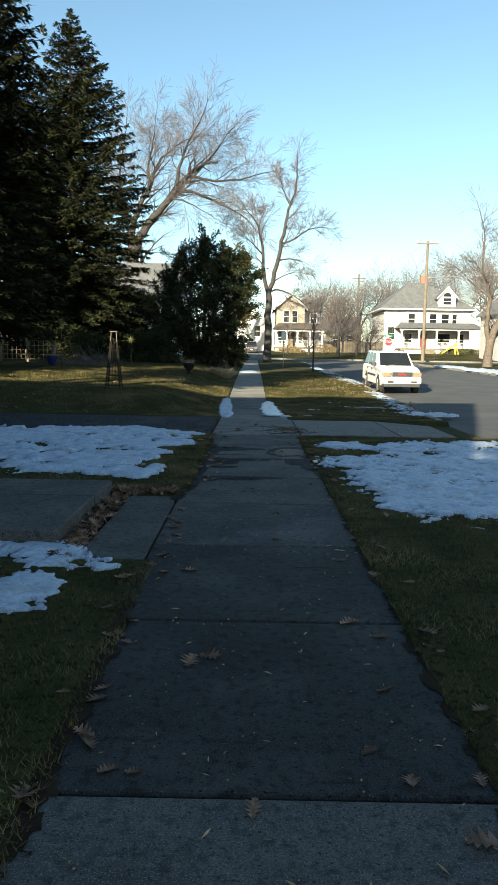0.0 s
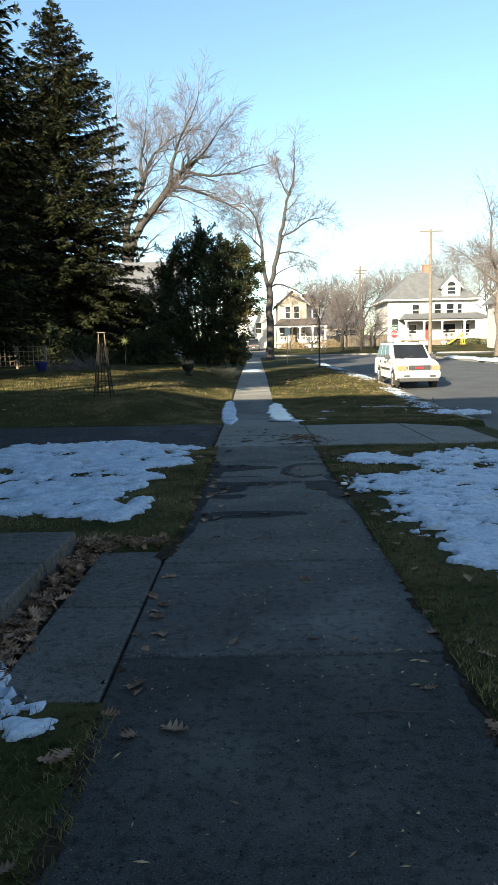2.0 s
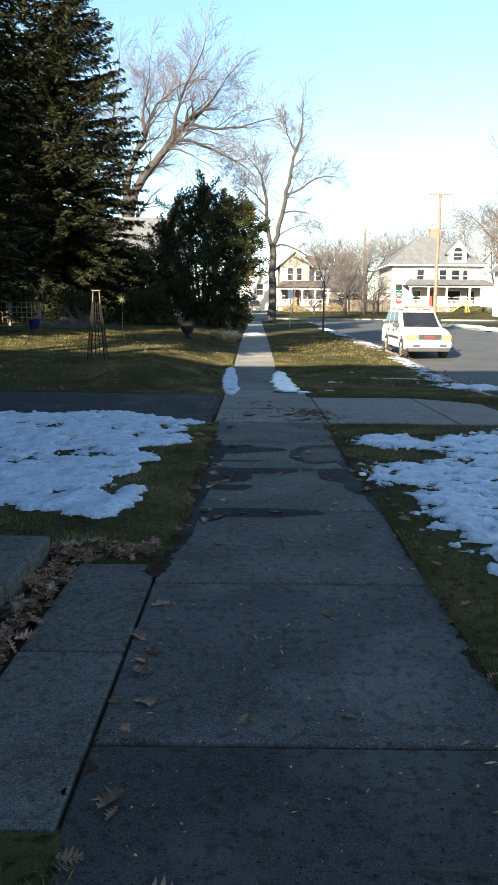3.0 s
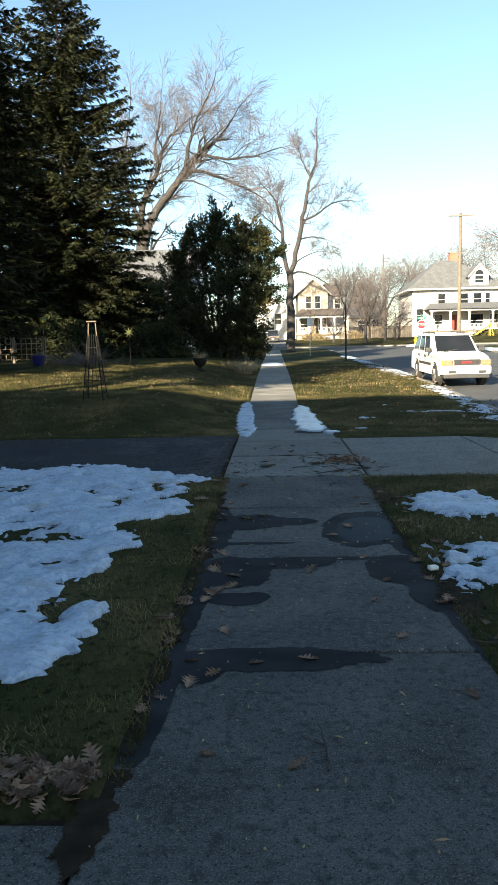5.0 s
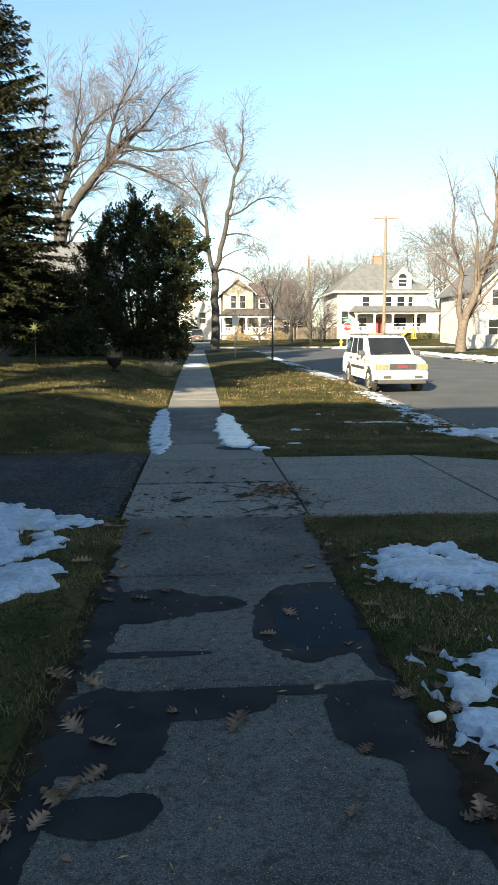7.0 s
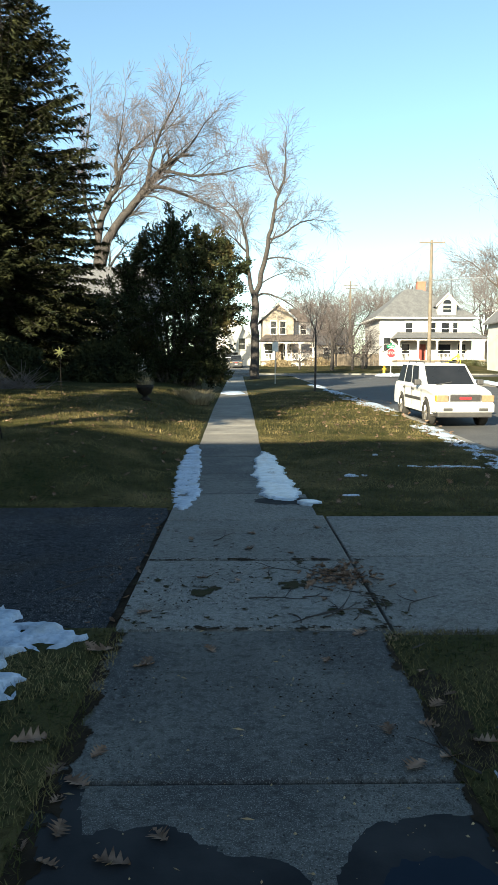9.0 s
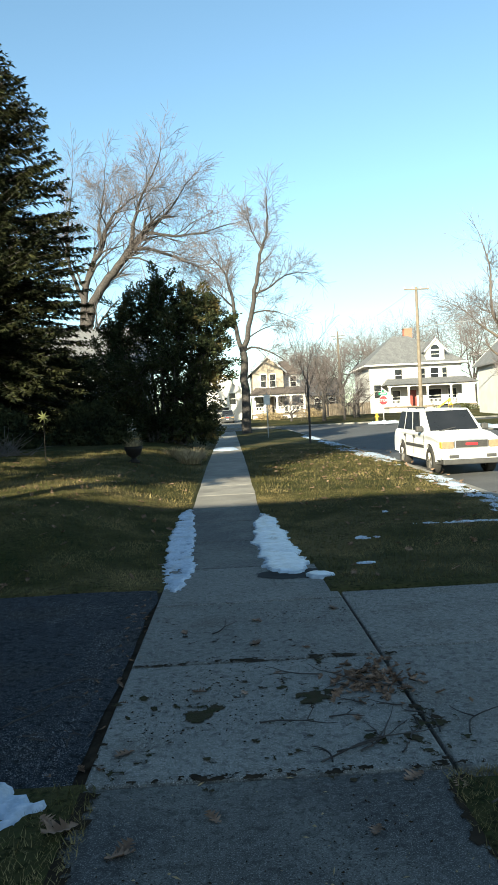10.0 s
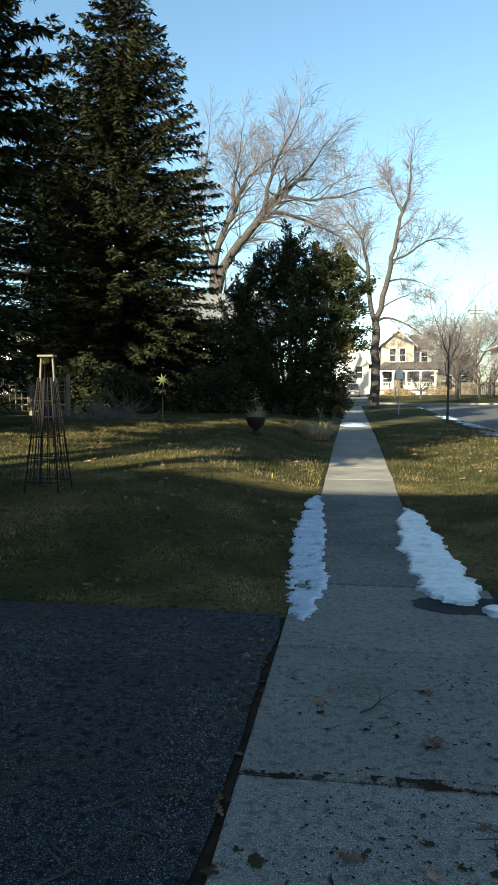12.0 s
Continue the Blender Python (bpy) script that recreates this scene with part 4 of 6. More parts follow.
def column(parent, x, y, z0, z1, r=0.14):
    bm = bmesh.new()
    rod(bm, (x, y, z0 + 0.15), (x, y, z1 - 0.12), r, 12)
    box(bm, x - r * 1.4, x + r * 1.4, y - r * 1.4, y + r * 1.4, z0, z0 + 0.15, 0.02)
    box(bm, x - r * 1.4, x + r * 1.4, y - r * 1.4, y + r * 1.4, z1 - 0.12, z1, 0.02)
    part("column", bm, TRIM, parent)


def railing(parent, x0, x1, y, z, h=0.85, step=0.16, mat=None):
    bm = bmesh.new()
    box(bm, x0, x1, y - 0.04, y + 0.04, z + h - 0.07, z + h, 0.01)
    box(bm, x0, x1, y - 0.03, y + 0.03, z + 0.1, z + 0.15)
    n = max(2, int((x1 - x0) / step))
    for i in range(n + 1):
        x = lerp(x0 + 0.03, x1 - 0.03, i / n)
        box(bm, x - 0.02, x + 0.02, y - 0.02, y + 0.02, z + 0.15, z + h - 0.07)
    part("railing", bm, mat or TRIM, parent)


def gable(bm, x0, x1, y0, y1, z0, z1, peak, axis):
    if axis == "x":
        prism(bm, [(y0, z0), (y1, z0), (y1, z1), ((y0 + y1) / 2, peak), (y0, z1)], "x", x0, x1)
    else:
        prism(bm, [(x0, z0), (x1, z0), (x1, z1), ((x0 + x1) / 2, peak), (x0, z1)], "y", y0, y1)


def gable_roof(parent, x0, x1, y0, y1, z1, peak, axis, over=0.4, thick=0.16, tiles=None):
    a0, a1 = (y0, y1) if axis == "x" else (x0, x1)
    b0, b1 = (x0, x1) if axis == "x" else (y0, y1)
    mid, k = (a0 + a1) / 2, (peak - z1) / ((a1 - a0) / 2)
    lo = z1 - k * over
    bm = bmesh.new()
    prism(bm, [(a0 - over, lo + 0.02), (mid, peak + 0.02), (a1 + over, lo + 0.02), (a1 + over, lo + thick), (mid, peak + thick), (a0 - over, lo + thick)], axis, b0 - over, b1 + over)
    part("roof", bm, tiles or ROOF, parent)
    for end in (b0 - over - 0.03, b1 + over - 0.01):
        bm = bmesh.new()
        prism(bm, [(a0 - over, lo - 0.06), (mid, peak - 0.06), (a1 + over, lo - 0.06), (a1 + over, lo + thick + 0.03), (mid, peak + thick + 0.03), (a0 - over, lo + thick + 0.03)], axis, end, end + 0.04)
        part("bargeboard", bm, TRIM, parent)


def frustum(bm, x0, x1, y0, y1, z0, tx0, tx1, ty0, ty1, z1):
    lo = [bm.verts.new(p) for p in ((x0, y0, z0), (x1, y0, z0), (x1, y1, z0), (x0, y1, z0))]
    hi = [bm.verts.new(p) for p in ((tx0, ty0, z1), (tx1, ty0, z1), (tx1, ty1, z1), (tx0, ty1, z1))]
    bm.faces.new(lo[::-1])
    bm.faces.new(hi)
    for i in range(4):
        bm.faces.new((lo[i], lo[(i + 1) % 4], hi[(i + 1) % 4], hi[i]))


def porch(parent, x0, x1, y0, y1, z0, z1, cols, steps_x, wall_mat, tiles=None):
    part("porch_floor", boxed(x0, x1, y0, y1, z0 - 0.15, z0 + 0.02), WOOD_GREY, parent)
    part("porch_base", boxed(x0 + 0.1, x1 - 0.1, y0 + 0.1, y1, z0 - 1.2, z0 - 0.15), wall_mat, parent)
    for x in cols:
        column(parent, x, y0 + 0.2, z0 + 0.02, z1)
    part("porch_beam", boxed(x0, x1, y0 + 0.05, y0 + 0.35, z1, z1 + 0.25), TRIM, parent)
    bm = bmesh.new()
    frustum(bm, x0 - 0.3, x1 + 0.3, y0 - 0.3, y1, z1 + 0.25, x0 + 0.6, x1 - 0.6, y1 - 0.05, y1, z1 + 1.15)
    part("porch_roof", bm, tiles or ROOF, parent)
    for a, b in zip(cols, cols[1:]):
        if not a < steps_x < b:
            railing(parent, a + 0.15, b - 0.15, y0 + 0.2, z0 + 0.02)
    bm = bmesh.new()
    for k in range(4):
        box(bm, steps_x - 0.7, steps_x + 0.7, y0 - 0.3 * (k + 1), y0 - 0.3 * k, z0 - 1.1, z0 - 0.17 * (k + 1), 0.01)
    part("steps", bm, WOOD_GREY, parent)


# white hip-roofed house with a wide porch, beyond the crossing
hz = 2.1
big = empty("house", Matrix.Translation((0, 0, 0)), "large white hip-roofed house with a wide front porch", "house")
part("wall", boxed(18.2, 30.2, 103.2, 114, hz - 1, 8.5), SIDING_W, big)
bm = bmesh.new()
frustum(bm, 17.5, 30.9, 102.5, 114.7, 8.45, 22.4, 24.6, 107.6, 109.6, 12.5)
part("roof", bm, ROOF, big)
part("eave", boxed(17.5, 30.9, 102.46, 114.74, 8.25, 8.44), TRIM, big)
bm = bmesh.new()
gable(bm, 25.6, 28.0, 102.9, 107, 8.5, 10.1, 11.4, "y")
part("dormer", bm, SIDING_W, big)
gable_roof(big, 25.6, 28.0, 102.9, 107, 10.1, 11.4, "y", 0.3, 0.14)
window(big, 26.8, 102.88, 9.5, 1.1, 0.9)
bm = bmesh.new()
prism(bm, [(26.8 + 0.55 * math.cos(a), 10.15 + 0.55 * math.sin(a)) for a in np.linspace(0, math.pi, 10)], "y", 102.84, 102.9)
part("arched_light", bm, GLASS_DARK, big)
chim = part("chimney", boxed(24.3, 25.4, 108.6, 109.5, 11.5, 13.6), BRICK, big)
part("cap", boxed(24.2, 25.5, 108.5, 109.6, 13.6, 13.75), KERB_MAT, chim)
for x, w in ((22.0, 0.9), (25.0, 0.9), (26.7, 1.0), (28.0, 0.6)):
    window(big, x, 103.18, 7.0, w, 1.5)
window(big, 19.2, 103.18, 5.0, 0.9, 1.7)
for x in (21.6, 28.9):
    window(big, x, 103.18, 4.2, 1.0, 1.6)
window(big, 26.6, 103.18, 4.2, 1.7, 1.6)
part("door", boxed(23.2, 24.2, 103.1, 103.3, 2.9, 5.0), DOOR_RED, big)
porch(big, 19.9, 31.2, 100.4, 103.2, 2.9, 5.4, [20.2, 22.6, 25.0, 28.0, 30.9], 24.0, SIDING_W)
slide = empty("play_slide", Matrix.Translation((26.3, 98.6, grade(98.6))), "yellow plastic garden slide before the porch", "slide")
bm = bmesh.new()
prism(bm, [(-1.0, 0.1), (0.8, 1.3), (0.8, 1.42), (-1.0, 0.22)], "y", -0.3, 0.3)
part("chute", bm, YELLOW, slide)
bm = bmesh.new()
for sx in (0.75, 1.15):
    for sy in (-0.28, 0.28):
        rod(bm, (sx, sy, -0.02), (0.8, sy, 1.6), 0.05)
part("ladder", bm, YELLOW, slide)

# tan gable-fronted house behind the street tree
tz = 2.3
tan = empty("house", Matrix.Translation((0, 0, 0)), "tan gable-fronted house with a white porch", "house")
bm = bmesh.new()
gable(bm, 2.9, 6.6, 97.0, 106, tz - 1, 7.9, 9.5, "y")
part("wall", bm, SIDING_TAN, tan)
gable_roof(tan, 2.9, 6.6, 97.0, 106, 7.9, 9.5, "y", 0.4, 0.16, ROOF_BROWN)
part("side_wing", boxed(6.62, 8.7, 98.5, 105, tz - 1, 7.5), SIDING_GREY, tan)
bm = bmesh.new()
frustum(bm, 6.4, 9.1, 98.1, 105.4, 7.5, 6.4, 7.0, 99.5, 104, 9.2)
part("wing_roof", bm, ROOF_BROWN, tan)
for x in (4.2, 5.3):
    window(tan, x, 96.98, 6.7, 0.65, 1.5)
window(tan, 7.9, 98.48, 6.6, 0.7, 1.2)
for x in (3.6, 5.9):
    window(tan, x, 96.98, 4.0, 0.9, 1.5)
part("door", boxed(4.4, 5.3, 96.9, 97.1, 2.7, 4.75), WOOD_GREY, tan)
porch(tan, 2.6, 9.0, 94.6, 97.0, 2.7, 4.75, [2.8, 4.2, 5.6, 7.2, 8.8], 4.9, SIDING_W, ROOF_BROWN)

# white house across the street
side_z = 1.3
white = empty("house", Matrix.Translation((1.4, 0, 0)), "white gabled house with tree shadows on its wall", "house")
bm = bmesh.new()
gable(bm, 25.0, 32.6, 75, 86, side_z - 1, 6.8, 10.4, "y")
part("wall", bm, SIDING_W, white)
gable_roof(white, 25.0, 32.6, 75, 86, 6.8, 10.4, "y", 0.5, 0.18)
part("porch_roof", boxed(27.5, 32.8, 72.6, 74.9, 4.3, 4.55, 0.03), ROOF, white)
for px in (27.8, 30.2, 32.5):
    column(white, px, 72.9, side_z - 0.1, 4.3)
for x, z, w, h in ((26.6, 5.8, 0.8, 1.5), (30.6, 5.8, 0.8, 1.5), (28.8, 8.4, 0.8, 1.1), (26.4, 3.0, 0.9, 1.5), (29.4, 3.0, 0.9, 1.5)):
    window(white, x, 74.98, z, w, h)
gate = empty("garden_wall", Matrix.Translation((0, 0, 0)), "low white fence before the white house", "fence")
for i in range(9):
    part("panel", boxed(22.0 + i * 0.82, 22.78 + i * 0.82, 66.0, 66.1, grade(66) - 0.1, grade(66) + 1.15, 0.02), SIDING_W, gate)

# white house glimpsed between the evergreens
back = empty("house", Matrix.Translation((0, 0, 0)), "white house with a porch behind the evergreens", "house")
bm = bmesh.new()
gable(bm, -16, -6.2, 62, 70, 0.3, 6.4, 9.3, "x")
part("wall", bm, SIDING_W, back)
gable_roof(back, -16, -6.2, 62, 70, 6.4, 9.3, "x", 0.4, 0.18)
for x in (-14.2, -11.6, -9.2, -7.4):
    window(back, x, 61.98, 5.2, 0.9, 1.4)
for x in (-14.2, -7.4):
    window(back, x, 61.98, 2.7, 1.0, 1.5)
part("door", boxed(-10.2, -9.2, 61.9, 62.1, 1.5, 3.6), DOOR_RED, back)
porch(back, -13, -6.4, 59.8, 62, 1.5, 3.7, [-12.8, -10.8, -8.6, -6.6], -9.7, SIDING_W)

# garden house and sheds far off between the two
shed = empty("house", Matrix.Translation((0, 0, 0)), "low pale house behind the garden fence", "house")
bm = bmesh.new()
gable(bm, 9.6, 17.0, 118, 126, 1.5, 5.6, 8.0, "x")
part("wall", bm, SIDING_TAN, shed)
gable_roof(shed, 9.6, 17.0, 118, 126, 5.6, 8.0, "x", 0.4, 0.16)
for x in (10.8, 13.2, 15.4):
    window(shed, x, 117.98, 4.4, 0.9, 1.2)
far = empty("house", Matrix.Translation((0, 0, 0)), "white house at the end of the driveway", "house")
bm = bmesh.new()
gable(bm, -4.5, 1.6, 101, 110, 1.5, 6.0, 8.6, "y")
part("wall", bm, SIDING_W, far)
gable_roof(far, -4.5, 1.6, 101, 110, 6.0, 8.6, "y", 0.4, 0.16)
for x in (-3.2, 0.4):
    window(far, x, 100.98, 4.9, 0.8, 1.4)
window(far, -1.2, 100.98, 3.2, 2.2, 1.3)
# houses that close the view at the sides
for x0, x1, y0, y1, pk in ((34, 46, 88, 100, 10.5), (-40, -28, 84, 96, 10), (46, 58, 100, 112, 10), (-24, -12, 100, 112, 10)):
    h = empty("house", Matrix.Translation((0, 0, 0)), "pale gabled house down the crossing street", "house")
    bm = bmesh.new()
    gable(bm, x0, x1, y0, y1, 1, 7, pk, "y")
    part("wall", bm, SIDING_W, h)
    gable_roof(h, x0, x1, y0, y1, 7, pk, "y", 0.4, 0.18)
    for k in range(4):
        window(h, lerp(x0 + 1.5, x1 - 1.5, k / 3), y0 - 0.02, 5.6, 0.9, 1.4)

# unseen houses, added beside the pavement and across the street to shade it
for x0, x1, y0, y1, z1, pk in ((-26, -4.9, -4.8, 5.4, 5.7, 8.9), (-26, -5.2, -19, -6.2, 6.0, 9.2), (19.5, 31, -16, -6, 5.8, 9.0), (19.5, 31, -1, 9, 5.8, 9.0), (20, 31, 14, 24, 5.8, 9.0)):
    h = empty("house", Matrix.Translation((0, 0, 0)), "unseen plain grey gabled house added to block light", "house")
    bm = bmesh.new()
    gable(bm, x0, x1, y0, y1, -0.2, z1, pk, "x")
    part("wall", bm, SIDING_GREY, h)
    gable_roof(h, x0, x1, y0, y1, z1, pk, "x", 0.35, 0.16)

# garden fence
garden_fence = empty("fence", Matrix.Translation((0, 0, 0)), "weathered brown board fence between the gardens", "fence")
for i in range(34):
    part("board", boxed(9.9 + i * 0.22, 10.1 + i * 0.22, 99.0, 99.04, grade(99) - 0.1, grade(99) + 1.5 + RNG.uniform(-0.05, 0.05)), WOOD_GREY, garden_fence)

# ---- the white parked car ----
CAR_WHITE = material("white_car_paint", (0.66, 0.67, 0.68), 0.25, second=(0.6, 0.61, 0.62), scale=2, spec=0.6)
TYRE = material("tyre_rubber", (0.02, 0.02, 0.02), 0.9, second=(0.035, 0.033, 0.03), scale=9, bump=0.4, bump_scale=50)
ALLOY = material("alloy_rim", (0.5, 0.48, 0.45), 0.35, 0.8, second=(0.4, 0.38, 0.35), scale=8)
PLASTIC = material("dark_plastic", (0.035, 0.035, 0.037), 0.6, second=(0.05, 0.05, 0.05), scale=8)
LAMP = material("headlamp_lens", (0.26, 0.19, 0.11), 0.12, second=(0.2, 0.15, 0.1), scale=14, spec=0.8)
AMBER = material("amber_lens", (0.8, 0.38, 0.06), 0.2, second=(0.7, 0.32, 0.05), scale=10)
RED_PAINT = material("red_badge", (0.55, 0.02, 0.03), 0.4, second=(0.48, 0.02, 0.03), scale=12)
GRILLE = material("grille", (0.025, 0.024, 0.024), 0.5, second=(0.04, 0.038, 0.038), scale=12)


def panel(bm, corners, thick):
    """A thin plate on four corners, proud of them by thick along the plate's normal."""
    c = [Vector(p) for p in corners]
    n = (c[1] - c[0]).cross(c[3] - c[0]).normalized() * thick
    lo = [bm.verts.new(p - n * 2) for p in c]
    hi = [bm.verts.new(p + n) for p in c]
    bm.faces.new(hi)
    bm.faces.new(lo[::-1])
    for i in range(4):
        bm.faces.new((lo[i], lo[(i + 1) % 4], hi[(i + 1) % 4], hi[i]))


def wheel(parent, x, y, r=0.36, w=0.23):
    sx = 1 if x > 0 else -1
    v, f = [], []
    prof = [(0.5, 0.60), (0.5, 0.92), (0.42, 0.985), (0.25, 1.0), (-0.25, 1.0), (-0.42, 0.985), (-0.5, 0.92), (-0.5, 0.60)]
    for k in range(28):
        a = 2 * math.pi * k / 28
        for px, pr in prof:
            v.append((x + px * w, y + pr * r * math.cos(a), r + pr * r * math.sin(a)))
    n = len(prof)
    for k in range(28):
        for i in range(n):
            a, b = k * n + i, k * n + (i + 1) % n
            c, d = ((k + 1) % 28) * n + (i + 1) % n, ((k + 1) % 28) * n + i
            f.append((a, b, c, d))
    wh = obj("wheel", mesh_from("wheel", v, f, TYRE, True), parent)
    bm = bmesh.new()
    xo = x + sx * w * 0.36
    rod(bm, (xo - sx * 0.12, y, r), (xo, y, r), r * 0.6, 24)
    for k in range(5):
        a = 2 * math.pi * k / 5
        rod(bm, (xo + sx * 0.012, y, r), (xo + sx * 0.012, y + math.cos(a) * r * 0.55, r + math.sin(a) * r * 0.55), 0.035, 6)
    part("rim", bm, ALLOY, wh)
    bm = bmesh.new()
    rod(bm, (xo, y, r), (xo + sx * 0.035, y, r), 0.06, 12)
    part("hub_cap", bm, PLASTIC, wh)


def suv(m, paint, label):
    car = empty("car", m, label, "car")
    arc = [(math.cos(a) * 0.42, 0.36 + math.sin(a) * 0.44) for a in np.linspace(0, math.pi, 9)]
    low = [(2.26, 0.42), (2.3, 0.62), (2.24, 1.0), (2.16, 1.08), (-0.95, 1.09), (-1.4, 1.05), (-1.95, 0.97), (-2.12, 0.9), (-2.18, 0.62), (-2.14, 0.42)]
    outline = low + [(-1.78, 0.40)] + [(-1.36 - c, z) for c, z in arc] + [(-0.9, 0.36), (0.9, 0.36)] + [(1.36 - c, z) for c, z in arc] + [(1.8, 0.42)]
    bm = bmesh.new()
    prism(bm, outline, "x", -0.85, 0.85)
    bmesh.ops.recalc_face_normals(bm, faces=bm.faces[:])
    rim = [e for e in bm.edges if abs(e.verts[0].co.x - e.verts[1].co.x) < 1e-6 and min(e.verts[0].co.z, e.verts[1].co.z) > 0.85]
    bmesh.ops.bevel(bm, geom=rim, offset=0.07, segments=3, affect="EDGES", profile=0.5)
    for v in bm.verts:  # the nose narrows
        v.co.x *= 1 - 0.09 * ramp(-v.co.y, 1.6, 2.2)
    part("body", bm, paint, car)
    bm = bmesh.new()
    frustum(bm, -0.80, 0.80, -0.98, 2.22, 1.06, -0.66, 0.66, -0.2, 2.0, 1.66)
    bmesh.ops.bevel(bm, geom=bm.edges[:], offset=0.05, segments=2, affect="EDGES", profile=0.5)
    part("cabin", bm, paint, car)

    def side(f, z, s):      # a point on the cabin's flank
        k = (z - 1.06) / 0.6
        return Vector((s * lerp(0.80, 0.66, k), lerp(lerp(-0.98, 2.22, f), lerp(-0.2, 2.0, f), k), z))

    def front(f, z):
        k = (z - 1.06) / 0.6
        return Vector((lerp(-0.80, 0.80, f) * lerp(1, 0.825, k), lerp(-0.98, -0.2, k), z))
    bm = bmesh.new()
    panel(bm, [front(0.07, 1.1), front(0.93, 1.1), front(0.95, 1.61), front(0.05, 1.61)], 0.008)
    part("windscreen", bm, GLASS_DARK, car, "dark tinted windscreen")
    for s in (-1, 1):
        for a, b in ((0.12, 0.41), (0.435, 0.695), (0.72, 0.97)):
            pts = [side(a + (0.06 if a < 0.2 else 0), 1.1, s), side(b, 1.1, s), side(b, 1.6, s), side(a + 0.02, 1.6, s)]
            bm = bmesh.new()
            panel(bm, pts if s > 0 else pts[::-1], 0.006)
            part("side_window", bm, GLASS_DARK, car)
        bm = bmesh.new()
        box(bm, s * 0.83 - 0.0, s * 1.02, -0.78, -0.62, 1.08, 1.24, 0.03) if s > 0 else box(bm, -1.02, -0.83, -0.78, -0.62, 1.08, 1.24, 0.03)
        part("mirror", bm, PLASTIC, car)
        bm = bmesh.new()
        box(bm, min(s * 0.845, s * 0.872), max(s * 0.845, s * 0.872), -0.85, 0.9, 0.66, 0.74, 0.008)
        part("side_moulding", bm, PLASTIC, car)
        for hy in (0.0, 0.95):
            bm = bmesh.new()
            box(bm, min(s * 0.84, s * 0.875), max(s * 0.84, s * 0.875), hy, hy + 0.16, 0.92, 0.97, 0.008)
            part("door_handle", bm, PLASTIC, car)
        for dy in (-0.86, 0.16, 1.0):
            part("door_gap", boxed(min(s * 0.846, s * 0.853), max(s * 0.846, s * 0.853), dy, dy + 0.015, 0.45, 1.03), PLASTIC, car)
        bm = bmesh.new()
        rod(bm, (s * 0.52, 0.0, 1.71), (s * 0.52, 1.8, 1.71), 0.018)
        for ry in (0.05, 0.9, 1.75):
            rod(bm, (s * 0.52, ry, 1.63), (s * 0.52, ry, 1.71), 0.02)
        part("roof_rail", bm, PLASTIC, car)
        lamp = part("headlight", boxed(min(s * 0.46, s * 0.79), max(s * 0.46, s * 0.79), -2.215, -2.02, 0.7, 0.88, 0.025), LAMP, car)
        part("indicator", boxed(min(s * 0.7, s * 0.795), max(s * 0.7, s * 0.795), -2.2, -2.03, 0.71, 0.87, 0.01), AMBER, lamp)
        part("fog_light", boxed(min(s * 0.36, s * 0.62), max(s * 0.36, s * 0.62), -2.285, -2.2, 0.46, 0.545, 0.01), PLASTIC, car)
        for wy in (-1.36, 1.36):
            wheel(car, s * 0.745, wy)
            part("wheel_well", boxed(min(s * 0.55, s * 0.8), max(s * 0.55, s * 0.8), wy - 0.4, wy + 0.4, 0.3, 0.76), PLASTIC, car)
    bm = bmesh.new()
    box(bm, -0.8, 0.8, -2.27, -2.05, 0.42, 0.68, 0.05)
    part("front_bumper", bm, paint, car)
    part("valance", boxed(-0.76, 0.76, -2.22, -1.9, 0.29, 0.43, 0.03), PLASTIC, car)
    part("grille_surround", boxed(-0.445, 0.445, -2.205, -2.08, 0.695, 0.905, 0.02), STEEL, car, "chromed grille surround")
    bm = bmesh.new()
    box(bm, -0.8, 0.8, 2.2, 2.36, 0.42, 0.68, 0.05)
    part("rear_bumper", bm, paint, car)
    grille = part("grille", boxed(-0.42, 0.42, -2.212, -2.1, 0.715, 0.885, 0.01), GRILLE, car)
    part("badge", boxed(-0.16, 0.16, -2.226, -2.19, 0.77, 0.83, 0.006), RED_PAINT, grille, "plain red badge bar")
    for gz in (0.75, 0.8, 0.85):
        part("slat", boxed(-0.39, 0.39, -2.217, -2.19, gz - 0.004, gz + 0.004), PLASTIC, grille)
    part("number_plate", boxed(-0.16, 0.16, -2.285, -2.26, 0.49, 0.62, 0.005), TRIM, car)
    bm = bmesh.new()
    rod(bm, (-0.45, -1.02, 1.1), (0.05, -0.86, 1.17), 0.012, 6)
    part("wiper", bm, PLASTIC, car)
    part("underbody", boxed(-0.7, 0.7, -1.9, 2.0, 0.28, 0.42), PLASTIC, car)
    return car


slope = Vector((0, 1, 0.03)).to_track_quat("Y", "Z").to_matrix().to_4x4()
suv(Matrix.Translation((4.98, 27.2, grade(27.2) - 0.112)) @ slope @ Matrix.Rotation(radians(1.5), 4, "Z") @ Matrix.Diagonal((0.83, 0.83, 0.86, 1)), CAR_WHITE, "white four-door sport utility car parked at the kerb")
DARK_PAINT = material("dark_car_paint", (0.04, 0.045, 0.05), 0.25, second=(0.05, 0.055, 0.06), scale=2)
suv(Matrix.Translation((-0.3, 90, grade(90) + 0.0)) @ Vector((0, 1, 0.05)).to_track_quat("Y", "Z").to_matrix().to_4x4() @ Matrix.Scale(1 / UNIT, 4), DARK_PAINT, "dark car parked on a driveway across the street")
tagged(strip("driveway", CONCRETE_PALE, -2.2, 1.6, [CROSS_B, 79, 85, 90, 95, 99], 0.035), "pale concrete driveway across the street", "driveway", kind="structure")

